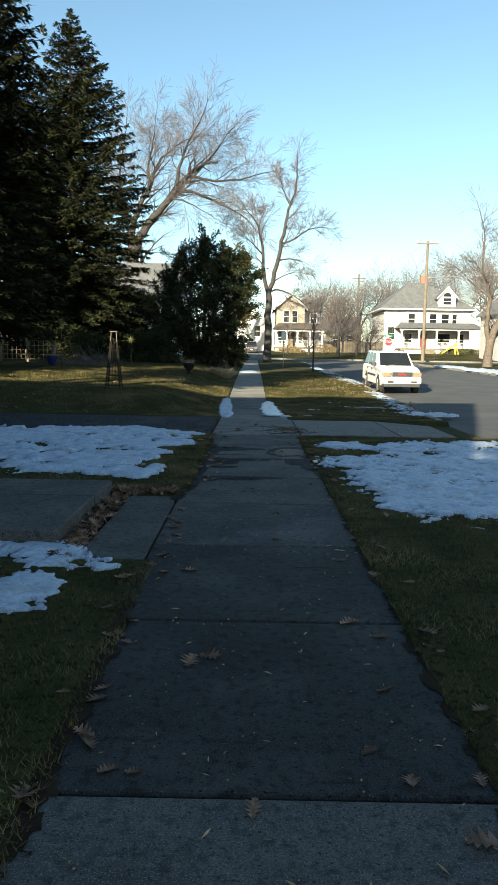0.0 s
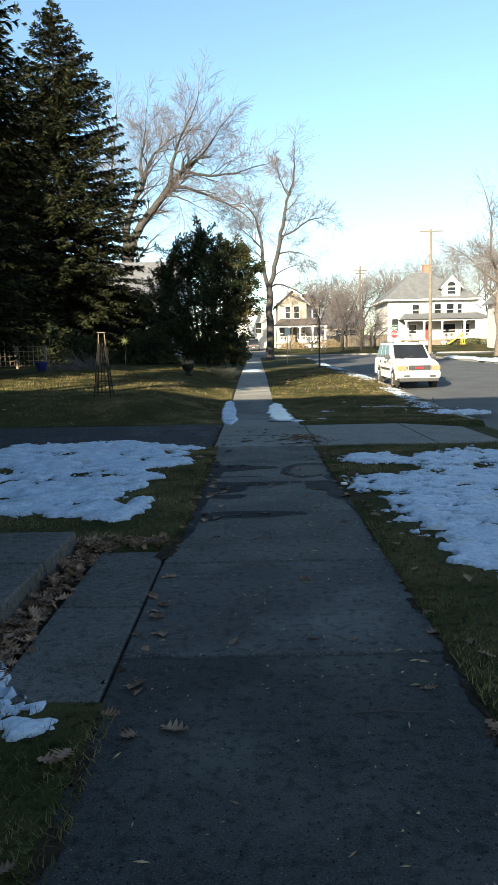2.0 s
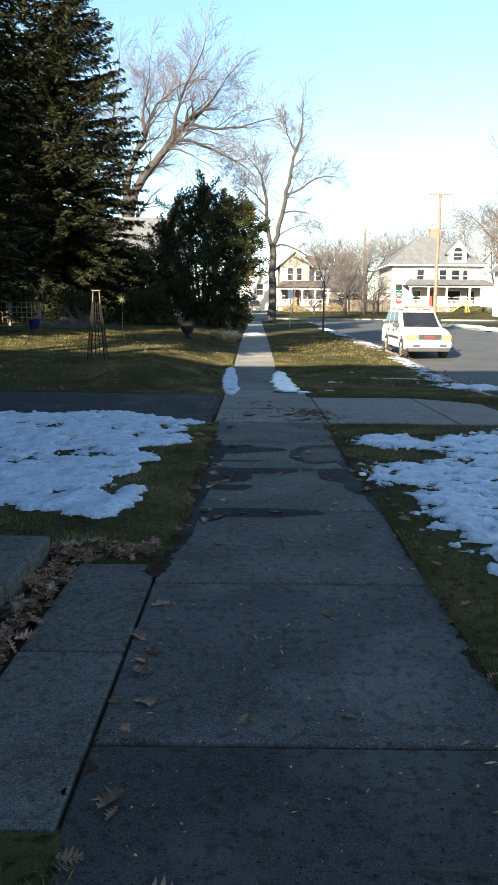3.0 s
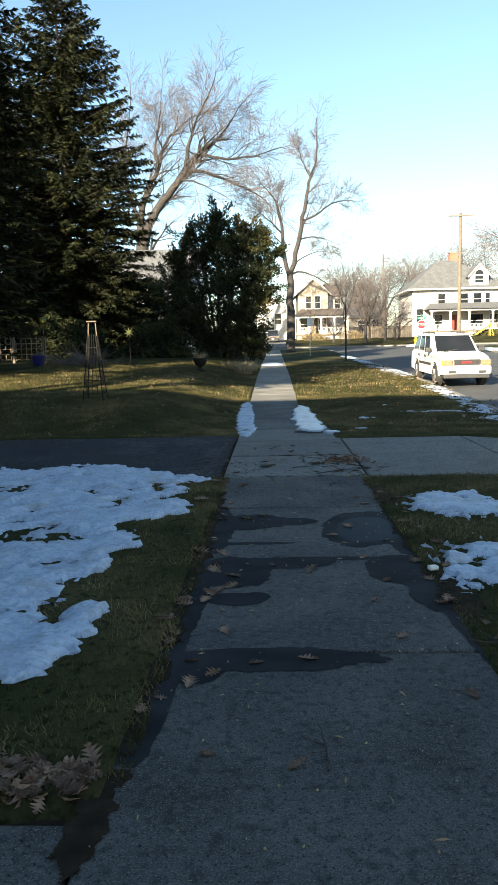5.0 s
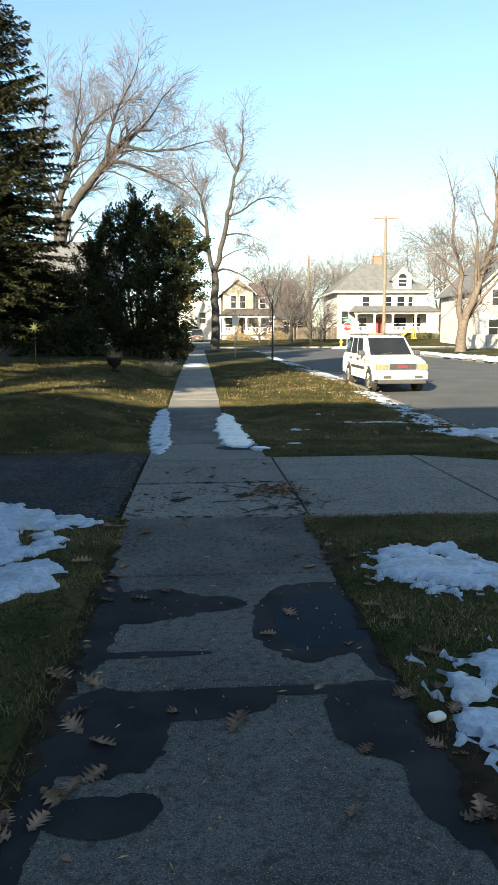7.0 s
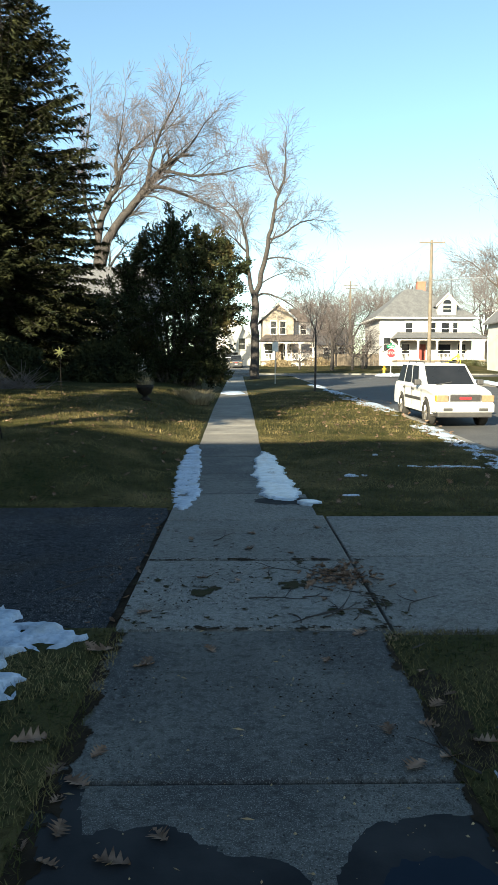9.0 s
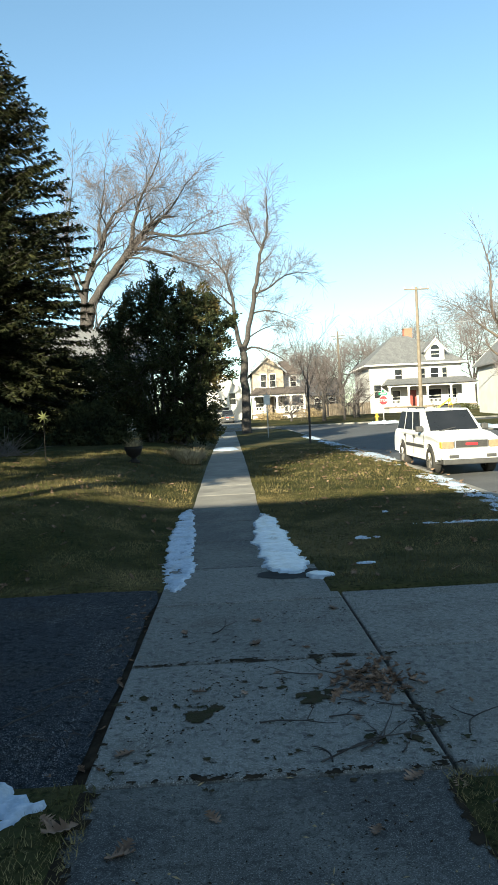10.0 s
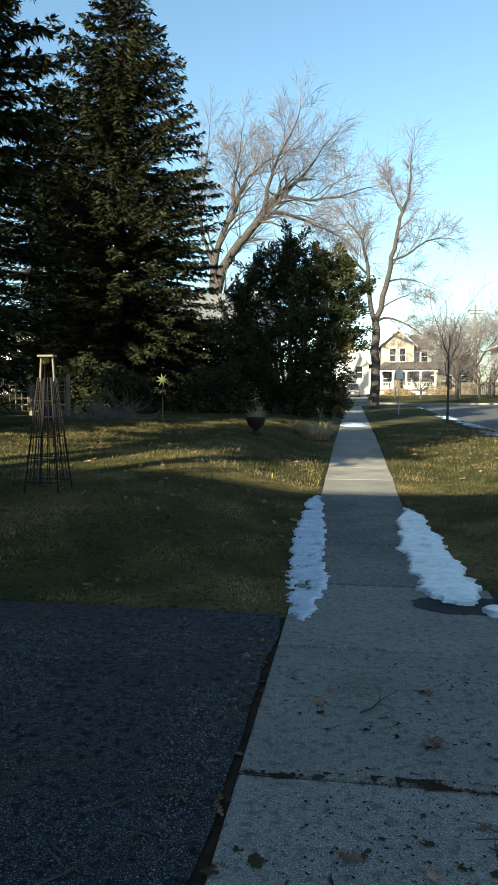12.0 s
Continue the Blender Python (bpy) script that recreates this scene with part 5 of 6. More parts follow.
# ---- street furniture ----
def utility_pole(x, y, top, arms, label):
    z = grade(y)
    pole = empty("utility_pole", Matrix.Translation((x, y, z)), label, "pole")
    v, f = [], []
    tube(v, f, [Vector((0, 0, -0.2)), Vector((0, 0, (top - z) / 2)), Vector((0, 0, top - z))], [0.19, 0.16, 0.12], 12)
    obj("post", mesh_from("post", v, f, POLE_WOOD, True), pole)
    for az, half in arms:
        arm = part("crossarm", boxed(-half, half, -0.2, -0.1, az - z - 0.06, az - z + 0.06, 0.01), POLE_WOOD, pole)
        for k in range(4):
            xx = lerp(-half + 0.1, half - 0.1, k / 3)
            bm = bmesh.new()
            rod(bm, (xx, -0.15, az - z + 0.06), (xx, -0.15, az - z + 0.22), 0.04, 8)
            part("insulator", bm, STEEL, arm)
    return pole


utility_pole(17.25, 75.0, 13.2, [(12.95, 1.15)], "tall weathered wooden utility pole with one crossarm")
utility_pole(15.4, 110.0, 13.9, [(13.2, 1.0), (12.8, 0.7)], "distant wooden utility pole with crossarms")


def wire(a, b, sag, r, label):
    pts = [Vector(a).lerp(Vector(b), k / 14) - Vector((0, 0, sag * 4 * (k / 14) * (1 - k / 14))) for k in range(15)]
    v, f = [], []
    tube(v, f, pts, [r] * 15, 5)
    tagged(obj("overhead_wire", mesh_from("overhead_wire", v, f, STEEL, True)), label, "wire")


wire((17.3, 74.9, 9.6), (44.0, 52.0, 10.6), 0.5, 0.05, "pale sunlit overhead service cable")
wire((17.2, 74.8, 13.15), (15.4, 109.9, 13.3), 0.5, 0.012, "thin overhead wire between the poles")

SIGN_RED = material("sign_red", (0.5, 0.02, 0.03), 0.45, second=(0.45, 0.02, 0.03), scale=6)
SIGN_GREEN = material("sign_green", (0.0, 0.22, 0.1), 0.45, second=(0.0, 0.19, 0.09), scale=6)
stop = empty("stop_sign", Matrix.Translation((12.75, 70.0, grade(70) - 0.12)), "red octagonal stop sign with green street plates", "sign")
bm = bmesh.new()
rod(bm, (0, 0, 0), (0, 0, 2.6), 0.035, 8)
part("post", bm, STEEL, stop)


def octagon(r, y0, y1):
    bm = bmesh.new()
    prism(bm, [(r * math.cos(a), 1.98 + r * math.sin(a)) for a in (radians(22.5 + 45 * k) for k in range(8))], "y", y0, y1)
    return bm


part("border", octagon(0.42, -0.045, -0.037), TRIM, stop)
face = part("plate", octagon(0.385, -0.051, -0.046), SIGN_RED, stop)
txt = bpy.data.curves.new("lettering", "FONT")
txt.body, txt.size, txt.align_x, txt.align_y, txt.extrude = "STOP", 0.31, "CENTER", "CENTER", 0.002
txt.materials.append(TRIM)
lettering = obj("lettering", txt, stop, pose(0, -0.056, 1.98, 90, 0, 0))
plate = part("street_plate", boxed(-0.36, 0.36, -0.01, 0.01, 2.44, 2.64, 0.004), SIGN_GREEN, stop, "green street name plate")
part("street_plate", boxed(-0.01, 0.01, -0.36, 0.36, 2.66, 2.86, 0.004), SIGN_GREEN, stop, "green street name plate")
part("bar", boxed(-0.24, 0.24, -0.014, -0.0115, 2.51, 2.57), TRIM, plate)

post_sign = empty("parking_sign", Matrix.Translation((1.85, 47.2, grade(47.2))), "small grey sign seen from behind on a post", "sign")
bm = bmesh.new()
rod(bm, (0, 0, -0.1), (0, 0, 2.35), 0.025, 8)
part("post", bm, STEEL, post_sign)
part("plate", boxed(-0.16, 0.16, -0.035, -0.027, 1.75, 2.25, 0.003), TRIM, post_sign)
yellow_post = empty("hydrant", Matrix.Translation((13.9, 78.5, grade(78.5))), "small yellow hydrant on the far corner", "hydrant")
bm = bmesh.new()
rod(bm, (0, 0, -0.05), (0, 0, 0.6), 0.12, 12)
bmesh.ops.create_uvsphere(bm, u_segments=12, v_segments=8, radius=0.13, matrix=Matrix.Translation((0, 0, 0.62)))
part("barrel", bm, YELLOW, yellow_post)
bm = bmesh.new()
rod(bm, (-0.2, 0, 0.42), (0.2, 0, 0.42), 0.06, 10)
part("outlet", bm, YELLOW, yellow_post)


# ---- garden things on the lawn ----
def trellis(x, y):
    tr = empty("garden_obelisk", Matrix.Translation((x, y, lawn(x, y) - 0.03)), "black wire garden obelisk with a pale wooden cap", "trellis")
    h, lo, hi = 1.3, 0.2, 0.075

    def at(k, z):
        s = lerp(lo, hi, z / h)
        return Vector([(-s, -s, z), (s, -s, z), (s, s, z), (-s, s, z)][k % 4])
    for k in range(4):
        bm = bmesh.new()
        rod(bm, at(k, 0), at(k, h), 0.011, 6)
        part("leg", bm, BLACK_METAL, tr)
        for f in (0.25, 0.5, 0.75):
            bm = bmesh.new()
            rod(bm, at(k, 0.12).lerp(at(k + 1, 0.12), f), at(k, h).lerp(at(k + 1, h), f), 0.005, 5)
            part("wire", bm, BLACK_METAL, tr)
    for z in (0.14, 0.4, 0.64, 0.86, 1.04):
        bm = bmesh.new()
        for k in range(4):
            rod(bm, at(k, z), at(k + 1, z), 0.006, 5)
        part("ring", bm, BLACK_METAL, tr)
    bm = bmesh.new()
    box(bm, -0.095, 0.095, -0.06, 0.06, 1.53, 1.555, 0.006)
    for s in (-1, 1):
        prism(bm, [(s * 0.075, 1.26), (s * 0.092, 1.26), (s * 0.075, 1.535), (s * 0.058, 1.535)], "y", -0.015, 0.015)
    part("cap", bm, WOOD_GREY, tr, "pale weathered wooden cap")
    return tr


trellis(-3.76, 19.5)

urn = empty("planter_urn", Matrix.Translation((-2.55, 28.2, lawn(-2.55, 28.2) - 0.01)), "black garden urn with dead plants in it", "planter")
v, f = [], []
prof = [(0.0, 0.0), (0.15, 0.0), (0.15, 0.05), (0.07, 0.1), (0.06, 0.14), (0.17, 0.22), (0.22, 0.34), (0.24, 0.42), (0.21, 0.42), (0.18, 0.34), (0.0, 0.33)]
for k in range(20):
    a = 2 * math.pi * k / 20
    v += [(r * math.cos(a), r * math.sin(a), z) for r, z in prof]
for k in range(20):
    for i in range(len(prof) - 1):
        n = len(prof)
        f.append((k * n + i, ((k + 1) % 20) * n + i, ((k + 1) % 20) * n + i + 1, k * n + i + 1))
obj("bowl", mesh_from("bowl", v, f, BLACK_METAL, True), urn)


def tuft(n, radius, height, spread, seed):
    rng = random.Random(seed)
    v, f = [], []
    for _ in range(n):
        a, r = rng.uniform(0, 6.283), radius * math.sqrt(rng.random())
        p = Vector((r * math.cos(a), r * math.sin(a), 0))
        d = Vector((math.cos(a) * spread * rng.random(), math.sin(a) * spread * rng.random(), 1)).normalized()
        L = height * rng.uniform(0.5, 1.1)
        w = Vector((-d.y, d.x, 0.1)).normalized() * 0.006
        q = p + d * L * 0.6
        e = p + d * L + Vector((math.cos(a), math.sin(a), -0.4)) * L * 0.25 * spread
        b = len(v)
        v += [tuple(p - w), tuple(p + w), tuple(q + w * 0.8), tuple(q - w * 0.8), tuple(e)]
        f += [(b, b + 1, b + 2, b + 3), (b + 3, b + 2, b + 4)]
    return v, f


v, f = tuft(160, 0.17, 0.34, 0.9, 5)
ob = obj("dead_plants", mesh_from("dead_plants", [(x, y, z + 0.33) for x, y, z in v], f, STRAW), urn)
for i, (tx, ty, n, hh) in enumerate(((-1.25, 30.2, 420, 0.4), (-1.5, 31.4, 300, 0.42), (-1.15, 32.5, 260, 0.35), (-1.9, 32.5, 250, 0.35), (-1.3, 33.8, 260, 0.4))):
    v, f = tuft(n, 0.3, hh, 1.0, 60 + i)
    tagged(obj("ornamental_grass", mesh_from("ornamental_grass", v, f, STRAW), None, Matrix.Translation((tx, ty, lawn(tx, ty)))),
           "dry straw-coloured ornamental grass beside the pavement", "grass", "dry grasses by the pavement")

LIME = material("lime_paint", (0.1, 0.115, 0.015), 0.6, second=(0.08, 0.09, 0.012), scale=8)
star = empty("garden_star", Matrix.Translation((-4.8, 28.4, lawn(-4.8, 28.4))), "lime green star ornament on a thin stake", "ornament")
bm = bmesh.new()
sz = 1.93 - lawn(-4.8, 28.4)
prism(bm, [((0.17 if k % 2 == 0 else 0.055) * math.cos(math.pi * k / 8 + 0.2), sz + (0.17 if k % 2 == 0 else 0.055) * math.sin(math.pi * k / 8 + 0.2)) for k in range(16)], "y", -0.012, 0.012)
part("star", bm, LIME, star)
bm = bmesh.new()
rod(bm, (0, 0.02, -0.1), (0, 0.02, sz), 0.008, 6)
part("stake", bm, BLACK_METAL, star)
ball = empty("garden_globe", Matrix.Translation((-7.1, 27.0, lawn(-7.1, 27.0))), "lime green globe on a slim black stake", "ornament")
bm = bmesh.new()
bmesh.ops.create_icosphere(bm, subdivisions=3, radius=0.1, matrix=Matrix.Translation((0, 0, 2.32 - lawn(-7.1, 27.0))))
part("globe", bm, LIME, ball, smooth=True)
bm = bmesh.new()
rod(bm, (0, 0, -0.1), (0, 0, 2.22 - lawn(-7.1, 27.0)), 0.012, 6)
part("stake", bm, BLACK_METAL, ball)

fence = empty("lattice_fence", Matrix.Translation((-12.6, 33.0, lawn(-10.5, 33.0) - 0.03)), "dark open lattice fence in the evergreens' shade", "fence")
for k in range(4):
    part("post", boxed(k * 1.2 - 0.05, k * 1.2 + 0.05, -0.05, 0.05, 0, 1.3, 0.01), WOOD_GREY, fence)
for k in range(18):
    part("slat", boxed(0.08 + k * 0.2, 0.11 + k * 0.2, -0.015, 0.005, 0.12, 1.2), WOOD_GREY, fence)
for k in range(6):
    part("rail", boxed(0.0, 3.6, 0.006, 0.025, 0.15 + k * 0.2, 0.18 + k * 0.2), WOOD_GREY, fence)
PURPLE = material("blue_pot_glaze", (0.03, 0.03, 0.16), 0.3, second=(0.04, 0.04, 0.2), scale=6)
pot = empty("flower_pot", Matrix.Translation((-8.3, 30.0, lawn(-8.3, 30.0))), "glossy dark blue flower pot on the lawn", "pot")
v, f = [], []
prof = [(0.0, 0.0), (0.16, 0.0), (0.24, 0.34), (0.26, 0.36), (0.22, 0.36), (0.2, 0.3), (0.0, 0.3)]
for k in range(18):
    a = 2 * math.pi * k / 18
    v += [(r * math.cos(a), r * math.sin(a), z) for r, z in prof]
for k in range(18):
    for i in range(len(prof) - 1):
        n = len(prof)
        f.append((k * n + i, ((k + 1) % 18) * n + i, ((k + 1) % 18) * n + i + 1, k * n + i + 1))
obj("pot", mesh_from("pot", v, f, PURPLE, True), pot)

# brush pile and bare shrubs in front of the spruces
rng = random.Random(71)
v, f = [], []
for _ in range(150):
    a = rng.uniform(0, 6.28)
    p = Vector((rng.gauss(0, 0.55), rng.gauss(0, 0.3), 0.02))
    d = Vector((math.cos(a), math.sin(a) * 0.5, rng.uniform(0.15, 0.9))).normalized()
    pts, _d = wander(rng, p, d, rng.uniform(0.5, 1.2), 4, 0.2, -0.1)
    tube(v, f, pts, [0.012, 0.01, 0.008, 0.006, 0.003], 3)
tagged(obj("brush_pile", mesh_from("brush_pile", v, f, TWIG), None, Matrix.Translation((-7.0, 31.0, lawn(-7, 31)))), "heap of cut bare branches on the lawn", "brush", kind="stuff")


def leafy_bush(x, y, rx, ry, h, n, mat, label, seed, name="bush", category="bush"):
    rng = random.Random(seed)
    v, f = [], []
    for _ in range(n):
        a, u = rng.uniform(0, 6.283), rng.random() ** 0.45
        z = rng.random()
        k = math.sqrt(max(0, 1 - (z * 0.95) ** 2)) * (0.85 + 0.35 * nz(a * 1.5, z * 3, seed))
        p = Vector((math.cos(a) * rx * u * k, math.sin(a) * ry * u * k, z * h * (0.85 + 0.3 * nz(a, seed, 2))))
        g = Vector((rng.gauss(0, 1), rng.gauss(0, 1), rng.gauss(0.4, 1))).normalized()
        w = g.orthogonal().normalized() * rng.uniform(0.03, 0.06)
        L = rng.uniform(0.1, 0.22)
        b = len(v)
        v += [tuple(p - w), tuple(p + w), tuple(p + g * L)]
        f.append((b, b + 1, b + 2))
    tagged(obj(name, mesh_from(name, v, f, mat), None, Matrix.Translation((x, y, lawn(x, y) - 0.02))), label, category)


leafy_bush(25.4, 68.0, 2.0, 1.2, 1.1, 9000, HEDGE, "clipped green hedge by the white house", 81, "hedge", "hedge")
leafy_bush(28.4, 68.4, 1.4, 1.0, 1.1, 5000, HEDGE, "clipped green hedge by the white house", 82, "hedge", "hedge")
leafy_bush(4.6, 92.5, 2.2, 0.8, 0.9, 3500, STRAW, "brown leafless hedge before the porch", 83, "hedge", "hedge")
leafy_bush(9.0, 95.0, 2.6, 0.8, 1.2, 3500, STRAW, "brown leafless hedge beside the house", 84, "hedge", "hedge")
leafy_bush(28.0, 99.3, 4.0, 0.7, 0.9, 3500, HEDGE, "low green shrubs before the porch", 85, "hedge", "hedge")
leafy_bush(-9.5, 36.5, 3.0, 1.0, 2.0, 9000, NEEDLE, "dark low evergreen shrubs under the spruces", 86, "shrub", "shrub")
leafy_bush(-13.0, 47.0, 6.0, 1.2, 6.5, 26000, NEEDLE, "dark evergreen hedge behind the spruces", 89, "hedge", "hedge")
leafy_bush(-7.8, 46.0, 3.2, 1.2, 4.6, 16000, NEEDLE, "dark evergreen hedge behind the spruces", 90, "hedge", "hedge")
leafy_bush(-5.6, 38.5, 1.8, 1.2, 1.9, 8000, NEEDLE, "dark low evergreen shrubs beside the juniper", 87, "shrub", "shrub")
leafy_bush(-13.2, 31.0, 2.2, 1.4, 2.2, 8000, NEEDLE, "dark low evergreen shrubs under the spruces", 88, "shrub", "shrub")


# ---- fallen leaves, twigs and litter ----
def oak_leaf(seed, L=0.13):
    """A curled lobed leaf."""
    rng = random.Random(seed)
    n = 11
    v, f = [], []
    for i in range(n):
        s = i / (n - 1)
        w = L * (0.30 * math.sin(math.pi * min(1, s * 0.95 + 0.03)) ** 0.8) * (1.35 if i % 2 else 0.32) * rng.uniform(0.85, 1.15)
        if i == 0:
            w = 0.003
        z = 0.006 + 0.2 * L * (s - 0.5) ** 2 * rng.uniform(0.6, 1.2)
        y = (s - 0.5) * L
        v += [(-w, y + w * 0.3, z + w * w * 5 + rng.uniform(0, 0.006)), (0, y, z * 0.7), (w, y + w * 0.3, z + w * w * 6 + rng.uniform(0, 0.006))]
    for i in range(n - 1):
        a = i * 3
        f += [(a, a + 1, a + 4, a + 3), (a + 1, a + 2, a + 5, a + 4)]
    return v, f


LEAF_MESHES = [mesh_from("fallen_leaf", *oak_leaf(90 + i, L), LEAF) for i, L in enumerate((0.12, 0.15, 0.1, 0.13, 0.17))]


def surface(x, y):
    if WALK_L < x < (WALK_R if y < 17.5 else WALK_R2):
        return grade(y) + 0.001
    if 13 < y < 16.4:
        return -0.004
    return lawn(x, y) + 0.012


rng = random.Random(101)
spots = []
for _ in range(70):
    y = rng.uniform(1.5, 13)
    spots.append((rng.gauss(0.74, 0.07), y))
    spots.append((rng.gauss(-0.72, 0.08), y + rng.uniform(-1, 1)))
spots += [(rng.uniform(-0.7, 0.7), rng.uniform(1.5, 16)) for _ in range(45)]
spots += [(rng.uniform(-3, 3.8), rng.uniform(2, 13)) for _ in range(45)]
spots += [(0.36, 8.66), (-0.5, 9.42), (-0.33, 8.38), (-0.1, 8.42), (0.42, 9.5), (-0.62, 8.4)]
for x, y in spots:
    if -1.5 < x < -0.8 and 4.9 < y < 7.4:
        continue
    ob = obj("fallen_leaf", rng.choice(LEAF_MESHES), None, pose(x, y, surface(x, y), rng.gauss(0, 9), rng.gauss(0, 9), rng.uniform(0, 360)))
    ob.scale = [rng.uniform(0.42, 0.85)] * 3
    tagged(ob, "curled brown dead oak leaf on the ground", "leaf", "fallen leaves")

v, f = [], []
heap = [(rng.gauss(-1.37, 0.05), rng.uniform(5.0, 7.5), -0.02 + rng.random() * 0.05) for _ in range(330)]
heap += [(rng.uniform(-1.5, -0.85), rng.gauss(7.48, 0.07), 0.0 + rng.random() * 0.03) for _ in range(90)]
heap += [(rng.gauss(0.62, 0.13), rng.gauss(14.05, 0.14), 0.001 + rng.random() * 0.004) for _ in range(170)]
heap += [(rng.gauss(-0.9, 0.07), rng.uniform(12.9, 16.4), -0.016 + rng.random() * 0.01) for _ in range(45)]
heap += [(rng.gauss(3.9, 0.4), rng.uniform(16.5, 34), 0) for _ in range(60)]
heap += [(rng.uniform(0.9, 4.1), rng.uniform(16.5, 34), 0) for _ in range(260)] + [(rng.uniform(-6, -0.9), rng.uniform(16.8, 30), 0) for _ in range(220)]
for x, y, dz in heap:
    lv, lf = oak_leaf(rng.randrange(10 ** 6), rng.uniform(0.035, 0.065) if 12.5 < y < 16.45 else rng.uniform(0.06, 0.11))
    m = pose(x, y, (lawn(x, y) + 0.02 if y > 16.45 else dz), rng.gauss(0, 22), rng.gauss(0, 22), rng.uniform(0, 360))
    b = len(v)
    v += [tuple(m @ Vector(p)) for p in lv]
    f += [tuple(b + i for i in q) for q in lf]
tagged(obj("leaf_litter", mesh_from("leaf_litter", v, f, LEAF)), "brown dead leaves drifted into the gaps and lawn", "leaves", kind="stuff")

twig_spots = [(0.35, 5.0, 0.35, 20), (-0.1, 7.7, 0.3, 100), (0.2, 13.6, 0.5, 15), (0.45, 14.0, 0.6, 165), (0.5, 13.3, 0.5, 30), (0.55, 13.15, 0.7, 10), (-1.25, 13.9, 0.5, 70), (-1.15, 14.2, 0.35, 20),
              (0.9, 13.5, 0.4, 95), (0.15, 14.2, 0.4, 170), (0.72, 8.5, 0.45, 140), (0.66, 11.7, 0.4, 120), (-0.2, 15.2, 0.3, 40), (0.2, 3.2, 0.22, 60)]
twig_spots += [(rng.uniform(0.1, 0.85), rng.gauss(13.5, 0.3), rng.uniform(0.08, 0.2), rng.uniform(0, 180)) for _ in range(14)]
twig_spots += [(rng.uniform(-1.35, -0.86), rng.uniform(13.1, 14.9), rng.uniform(0.06, 0.18), rng.uniform(0, 180)) for _ in range(14)]
for x, y, L, a in twig_spots:
    v, f = [], []
    r = random.Random(int(x * 100 + y * 1000))
    pts, _d = wander(r, Vector((-L / 2, 0, 0.008)), Vector((1, 0, 0)), L, 6, 0.34)
    pts = [Vector((p.x, p.y, 0.008 + abs(p.z - 0.008) * 0.3)) for p in pts]
    tube(v, f, pts, [0.0045, 0.0042, 0.004, 0.0035, 0.003, 0.0022, 0.0015], 5)
    s, _d = wander(r, pts[3], Vector((0.7, 0.7, 0.1)), L * 0.35, 3, 0.15)
    tube(v, f, [Vector((p.x, p.y, abs(p.z))) for p in s], [0.004, 0.003, 0.002, 0.0015], 4)
    tagged(obj("fallen_twig", mesh_from("fallen_twig", v, f, BARK), None, pose(x, y, surface(x, y), 0, 0, a)), "thin dark fallen twig on the ground", "twig", "fallen twigs")
cup = tagged(finish("litter", boxed(-0.035, 0.035, -0.02, 0.02, 0, 0.03, 0.012), TRIM, None, pose(0.72, 9.66, 0.012, 8, 5, 25)), "small crushed white scrap of litter", "litter")

# crumbs of bark, soil and moss on the old driveway slabs
v, f = [], []
for _ in range(9000):
    x, y = rng.uniform(-0.78, 0.95), rng.uniform(11.6, 16.2)
    k = nz(x * 1.5, y * 1.5, 5) + 0.7 * math.exp(-((x - 0.45) ** 2 / 0.12 + (y - 13.9) ** 2 / 0.12)) + (0.35 if abs(y - 14.5) < 0.05 or abs(y - 13.05) < 0.05 else 0)
    if k < rng.uniform(0.1, 0.7):
        continue
    r = 0.0012 + 0.007 * rng.random() ** 3
    a = rng.uniform(0, 6.28)
    p = Vector((x, y, 0.001))
    e = Vector((math.cos(a), math.sin(a), 0)) * r * rng.uniform(0.8, 1.7)
    w = Vector((-math.sin(a), math.cos(a), 0)) * r * 0.6
    b = len(v)
    v += [tuple(p - e), tuple(p + w), tuple(p + e), tuple(p - w), tuple(p + Vector((0, 0, r * 0.7)))]
    f += [(b, b + 1, b + 4), (b + 1, b + 2, b + 4), (b + 2, b + 3, b + 4), (b + 3, b, b + 4)]
tagged(obj("debris", mesh_from("debris", v, f, SOIL)), "crumbs of bark and soil on the slabs", "debris", kind="stuff")

# gravel on the old blacktop
v, f = [], []
STONE = material("gravel", (0.06, 0.063, 0.07), 0.85, second=(0.12, 0.125, 0.135), scale=20, island=0.5)
for _ in range(22000):
    x, y = -0.95 - abs(rng.gauss(0, 1.6)), rng.uniform(13.1, 16.5)
    if nz(x * 1.6, y * 1.6, 6) + 0.5 * nz(x * 6, y * 6, 2) < rng.uniform(0.0, 0.55):
        continue
    r = rng.uniform(0.002, 0.006)
    p = Vector((x, y, 0.018 * nz(x * 0.9, y * 0.9) + 0.002))
    b = len(v)
    v += [tuple(p + Vector((rng.uniform(0.6, 1.2) * r * math.cos(q), rng.uniform(0.6, 1.2) * r * math.sin(q), 0))) for q in (0, 1.57, 3.14, 4.71)] + [tuple(p + Vector((0, 0, r)))]
    f += [(b, b + 1, b + 4), (b + 1, b + 2, b + 4), (b + 2, b + 3, b + 4), (b + 3, b, b + 4)]
tagged(obj("gravel", mesh_from("gravel", v, f, STONE)), "loose grit on the worn blacktop", "gravel", kind="stuff")


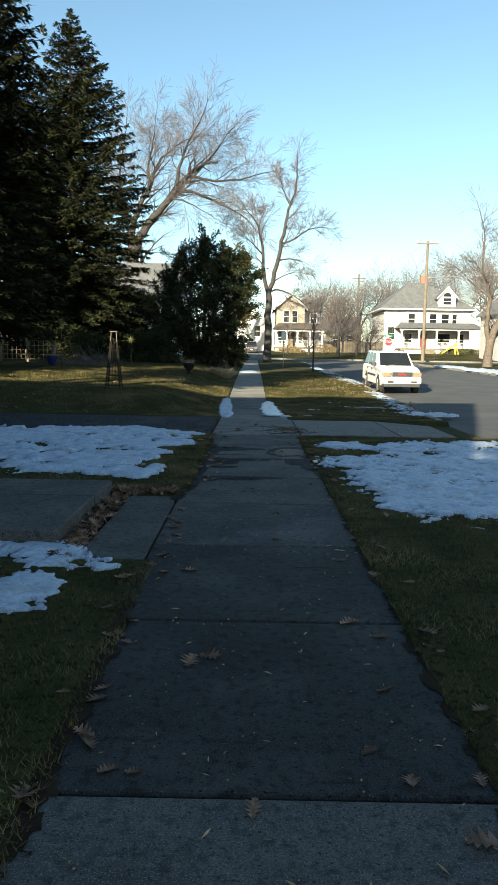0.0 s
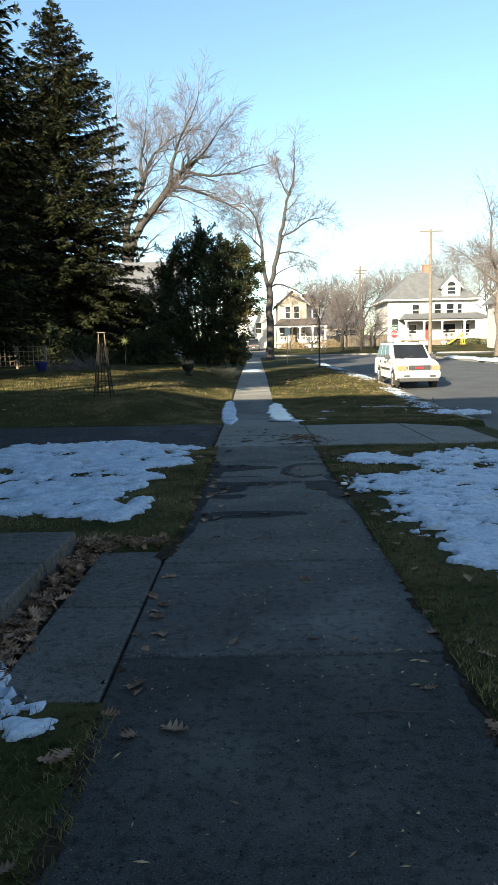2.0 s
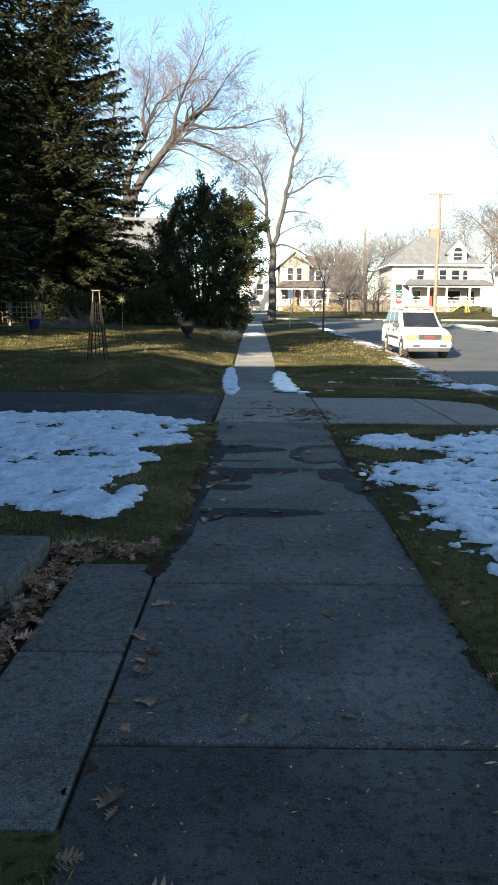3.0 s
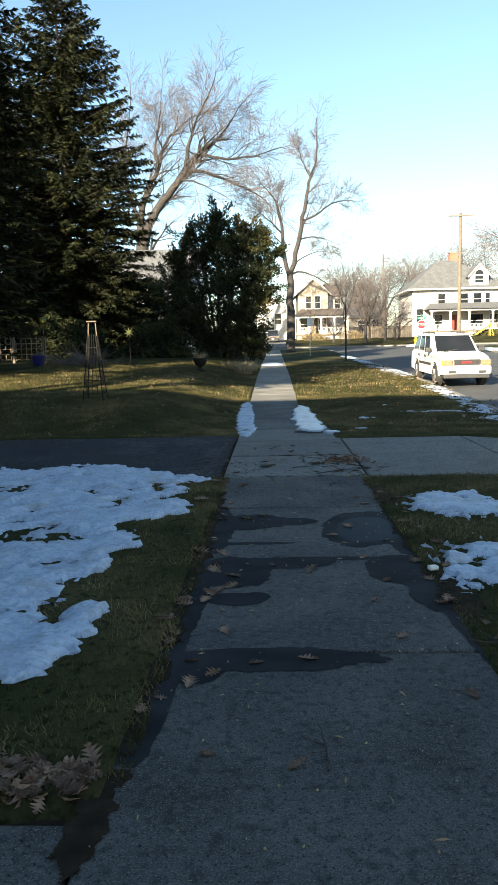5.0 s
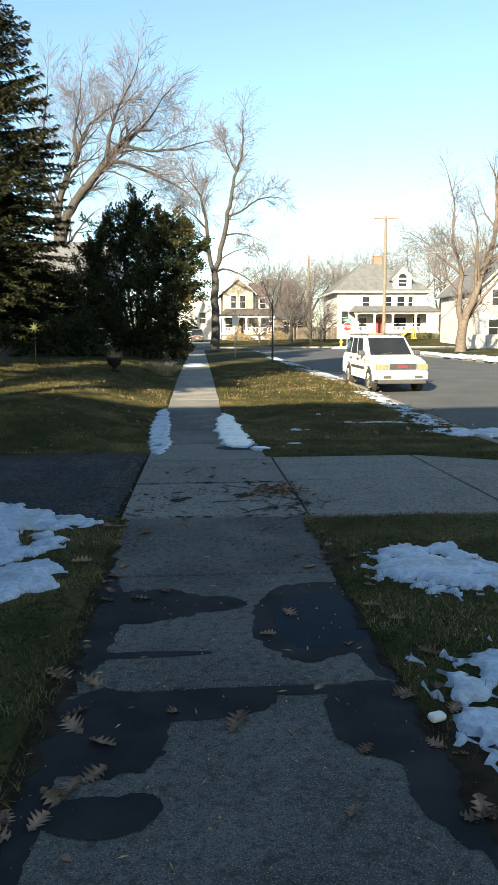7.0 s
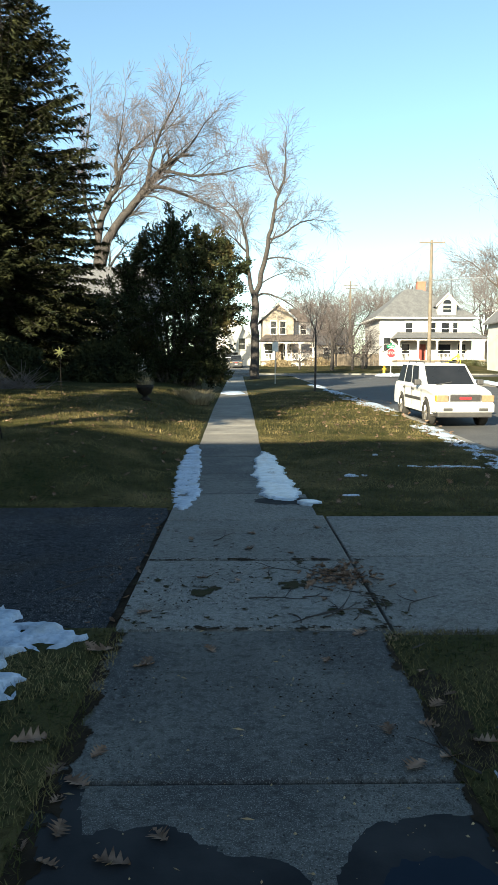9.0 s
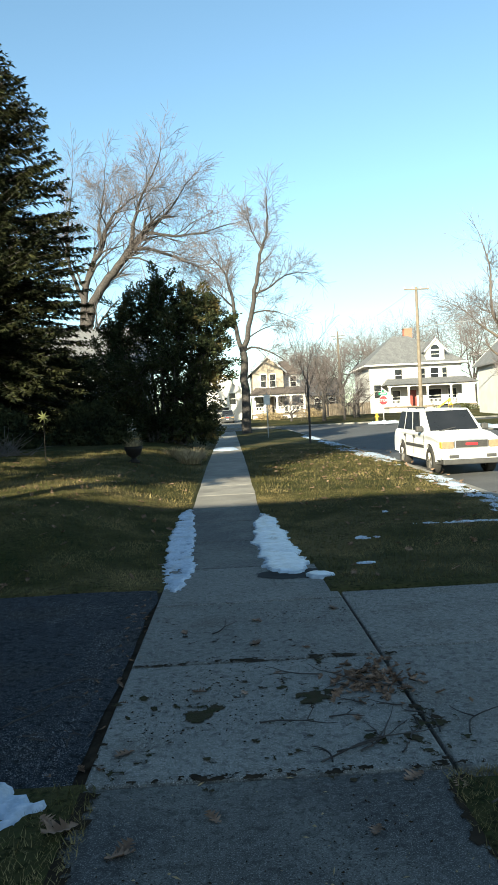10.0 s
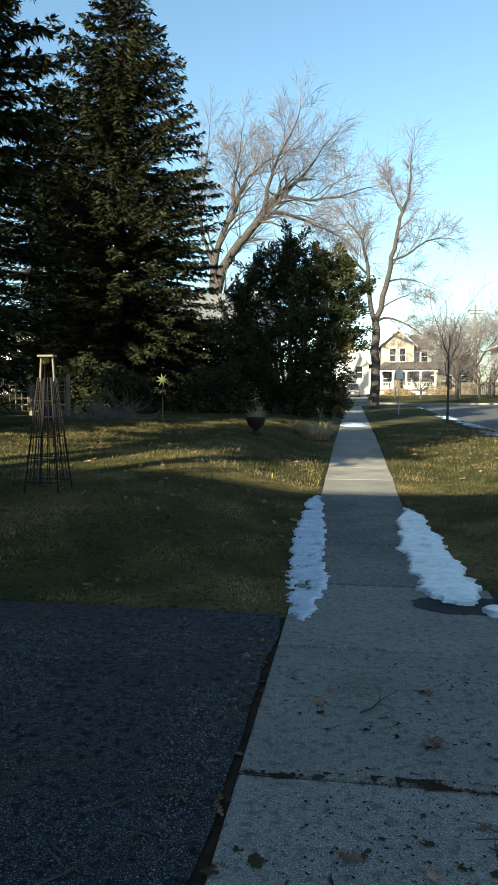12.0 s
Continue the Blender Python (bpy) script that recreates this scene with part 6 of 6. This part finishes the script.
# pale grit and bits of dry straw on the damp slabs
v, f = [], []
for _ in range(1500):
    x, y = rng.uniform(-0.78, 0.73), rng.uniform(1.5, 13.0)
    r = 0.0015 + 0.006 * rng.random() ** 3
    a, long = rng.uniform(0, 6.28), rng.choice((1.0, 1.2, 1.5, 4.0))
    p = Vector((x, y, 0.0015))
    e = Vector((math.cos(a), math.sin(a), 0)) * r * long
    w = Vector((-math.sin(a), math.cos(a), 0)) * r * 0.7
    b = len(v)
    v += [tuple(p - e), tuple(p + w), tuple(p + e), tuple(p - w), tuple(p + Vector((0, 0, r)))]
    f += [(b, b + 1, b + 4), (b + 1, b + 2, b + 4), (b + 2, b + 3, b + 4), (b + 3, b, b + 4)]
tagged(obj("grit", mesh_from("grit", v, f, STRAW)), "pale grit and straw bits on the slabs", "grit", kind="stuff")


# ---- grass blades ----
def grass(regions, seed):
    r = np.random.RandomState(seed)
    vs = []
    for x0, x1, y0, y1, per, length in regions:
        n = int((x1 - x0) * (y1 - y0) * per)
        xs, ys = r.uniform(x0, x1, n), r.uniform(y0, y1, n)
        for x, y in zip(xs, ys):
            if any(blob_field(bl, x, y, rg, cp) > 0.1 for bl, rg, cp in SNOW_AREAS[:6] if y < 22):
                continue
            a = r.uniform(0, 6.283)
            lean = r.uniform(0.5, 1.9)
            L = length * r.uniform(0.5, 1.2)
            up = L / math.hypot(1, lean)
            dx, dy = math.cos(a) * lean * up, math.sin(a) * lean * up
            wx, wy = -math.sin(a) * 0.0023, math.cos(a) * 0.0023
            if per < 1000:
                wx, wy = wx * 2.0, wy * 2.0
            z = lawn(x, y) - 0.006
            vs += [(x - wx, y - wy, z), (x + wx, y + wy, z), (x + dx, y + dy, z + up)]
    n = len(vs) // 3
    tagged(obj("grass", mesh_from("grass", vs, np.arange(3 * n).reshape(-1, 3).tolist(), GRASS)), "matted winter grass, green and straw-coloured", "grass", kind="stuff")


grass([(-1.7, -0.72, 1.2, 5.0, 4300, 0.045), (-1.8, -0.72, 7.5, 13.0, 4300, 0.045), (-3.2, -1.7, 1.5, 4.8, 1500, 0.055), (-3.4, -1.8, 7.6, 13.0, 1500, 0.055)], 1)
grass([(0.68, 1.9, 1.5, 12.95, 4300, 0.045), (1.9, 4.2, 4.0, 12.95, 1500, 0.055)], 2)
grass([(-4.2, -0.82, 16.65, 22.5, 2900, 0.048), (-8.0, -0.85, 22.5, 34, 420, 0.09), (0.72, 4.0, 16.3, 17.5, 2200, 0.055), (0.3, 4.0, 17.5, 23, 2200, 0.055), (0.32, 4.0, 23, 38, 420, 0.09), (-8, -4.2, 16.8, 22.5, 600, 0.07)], 3)
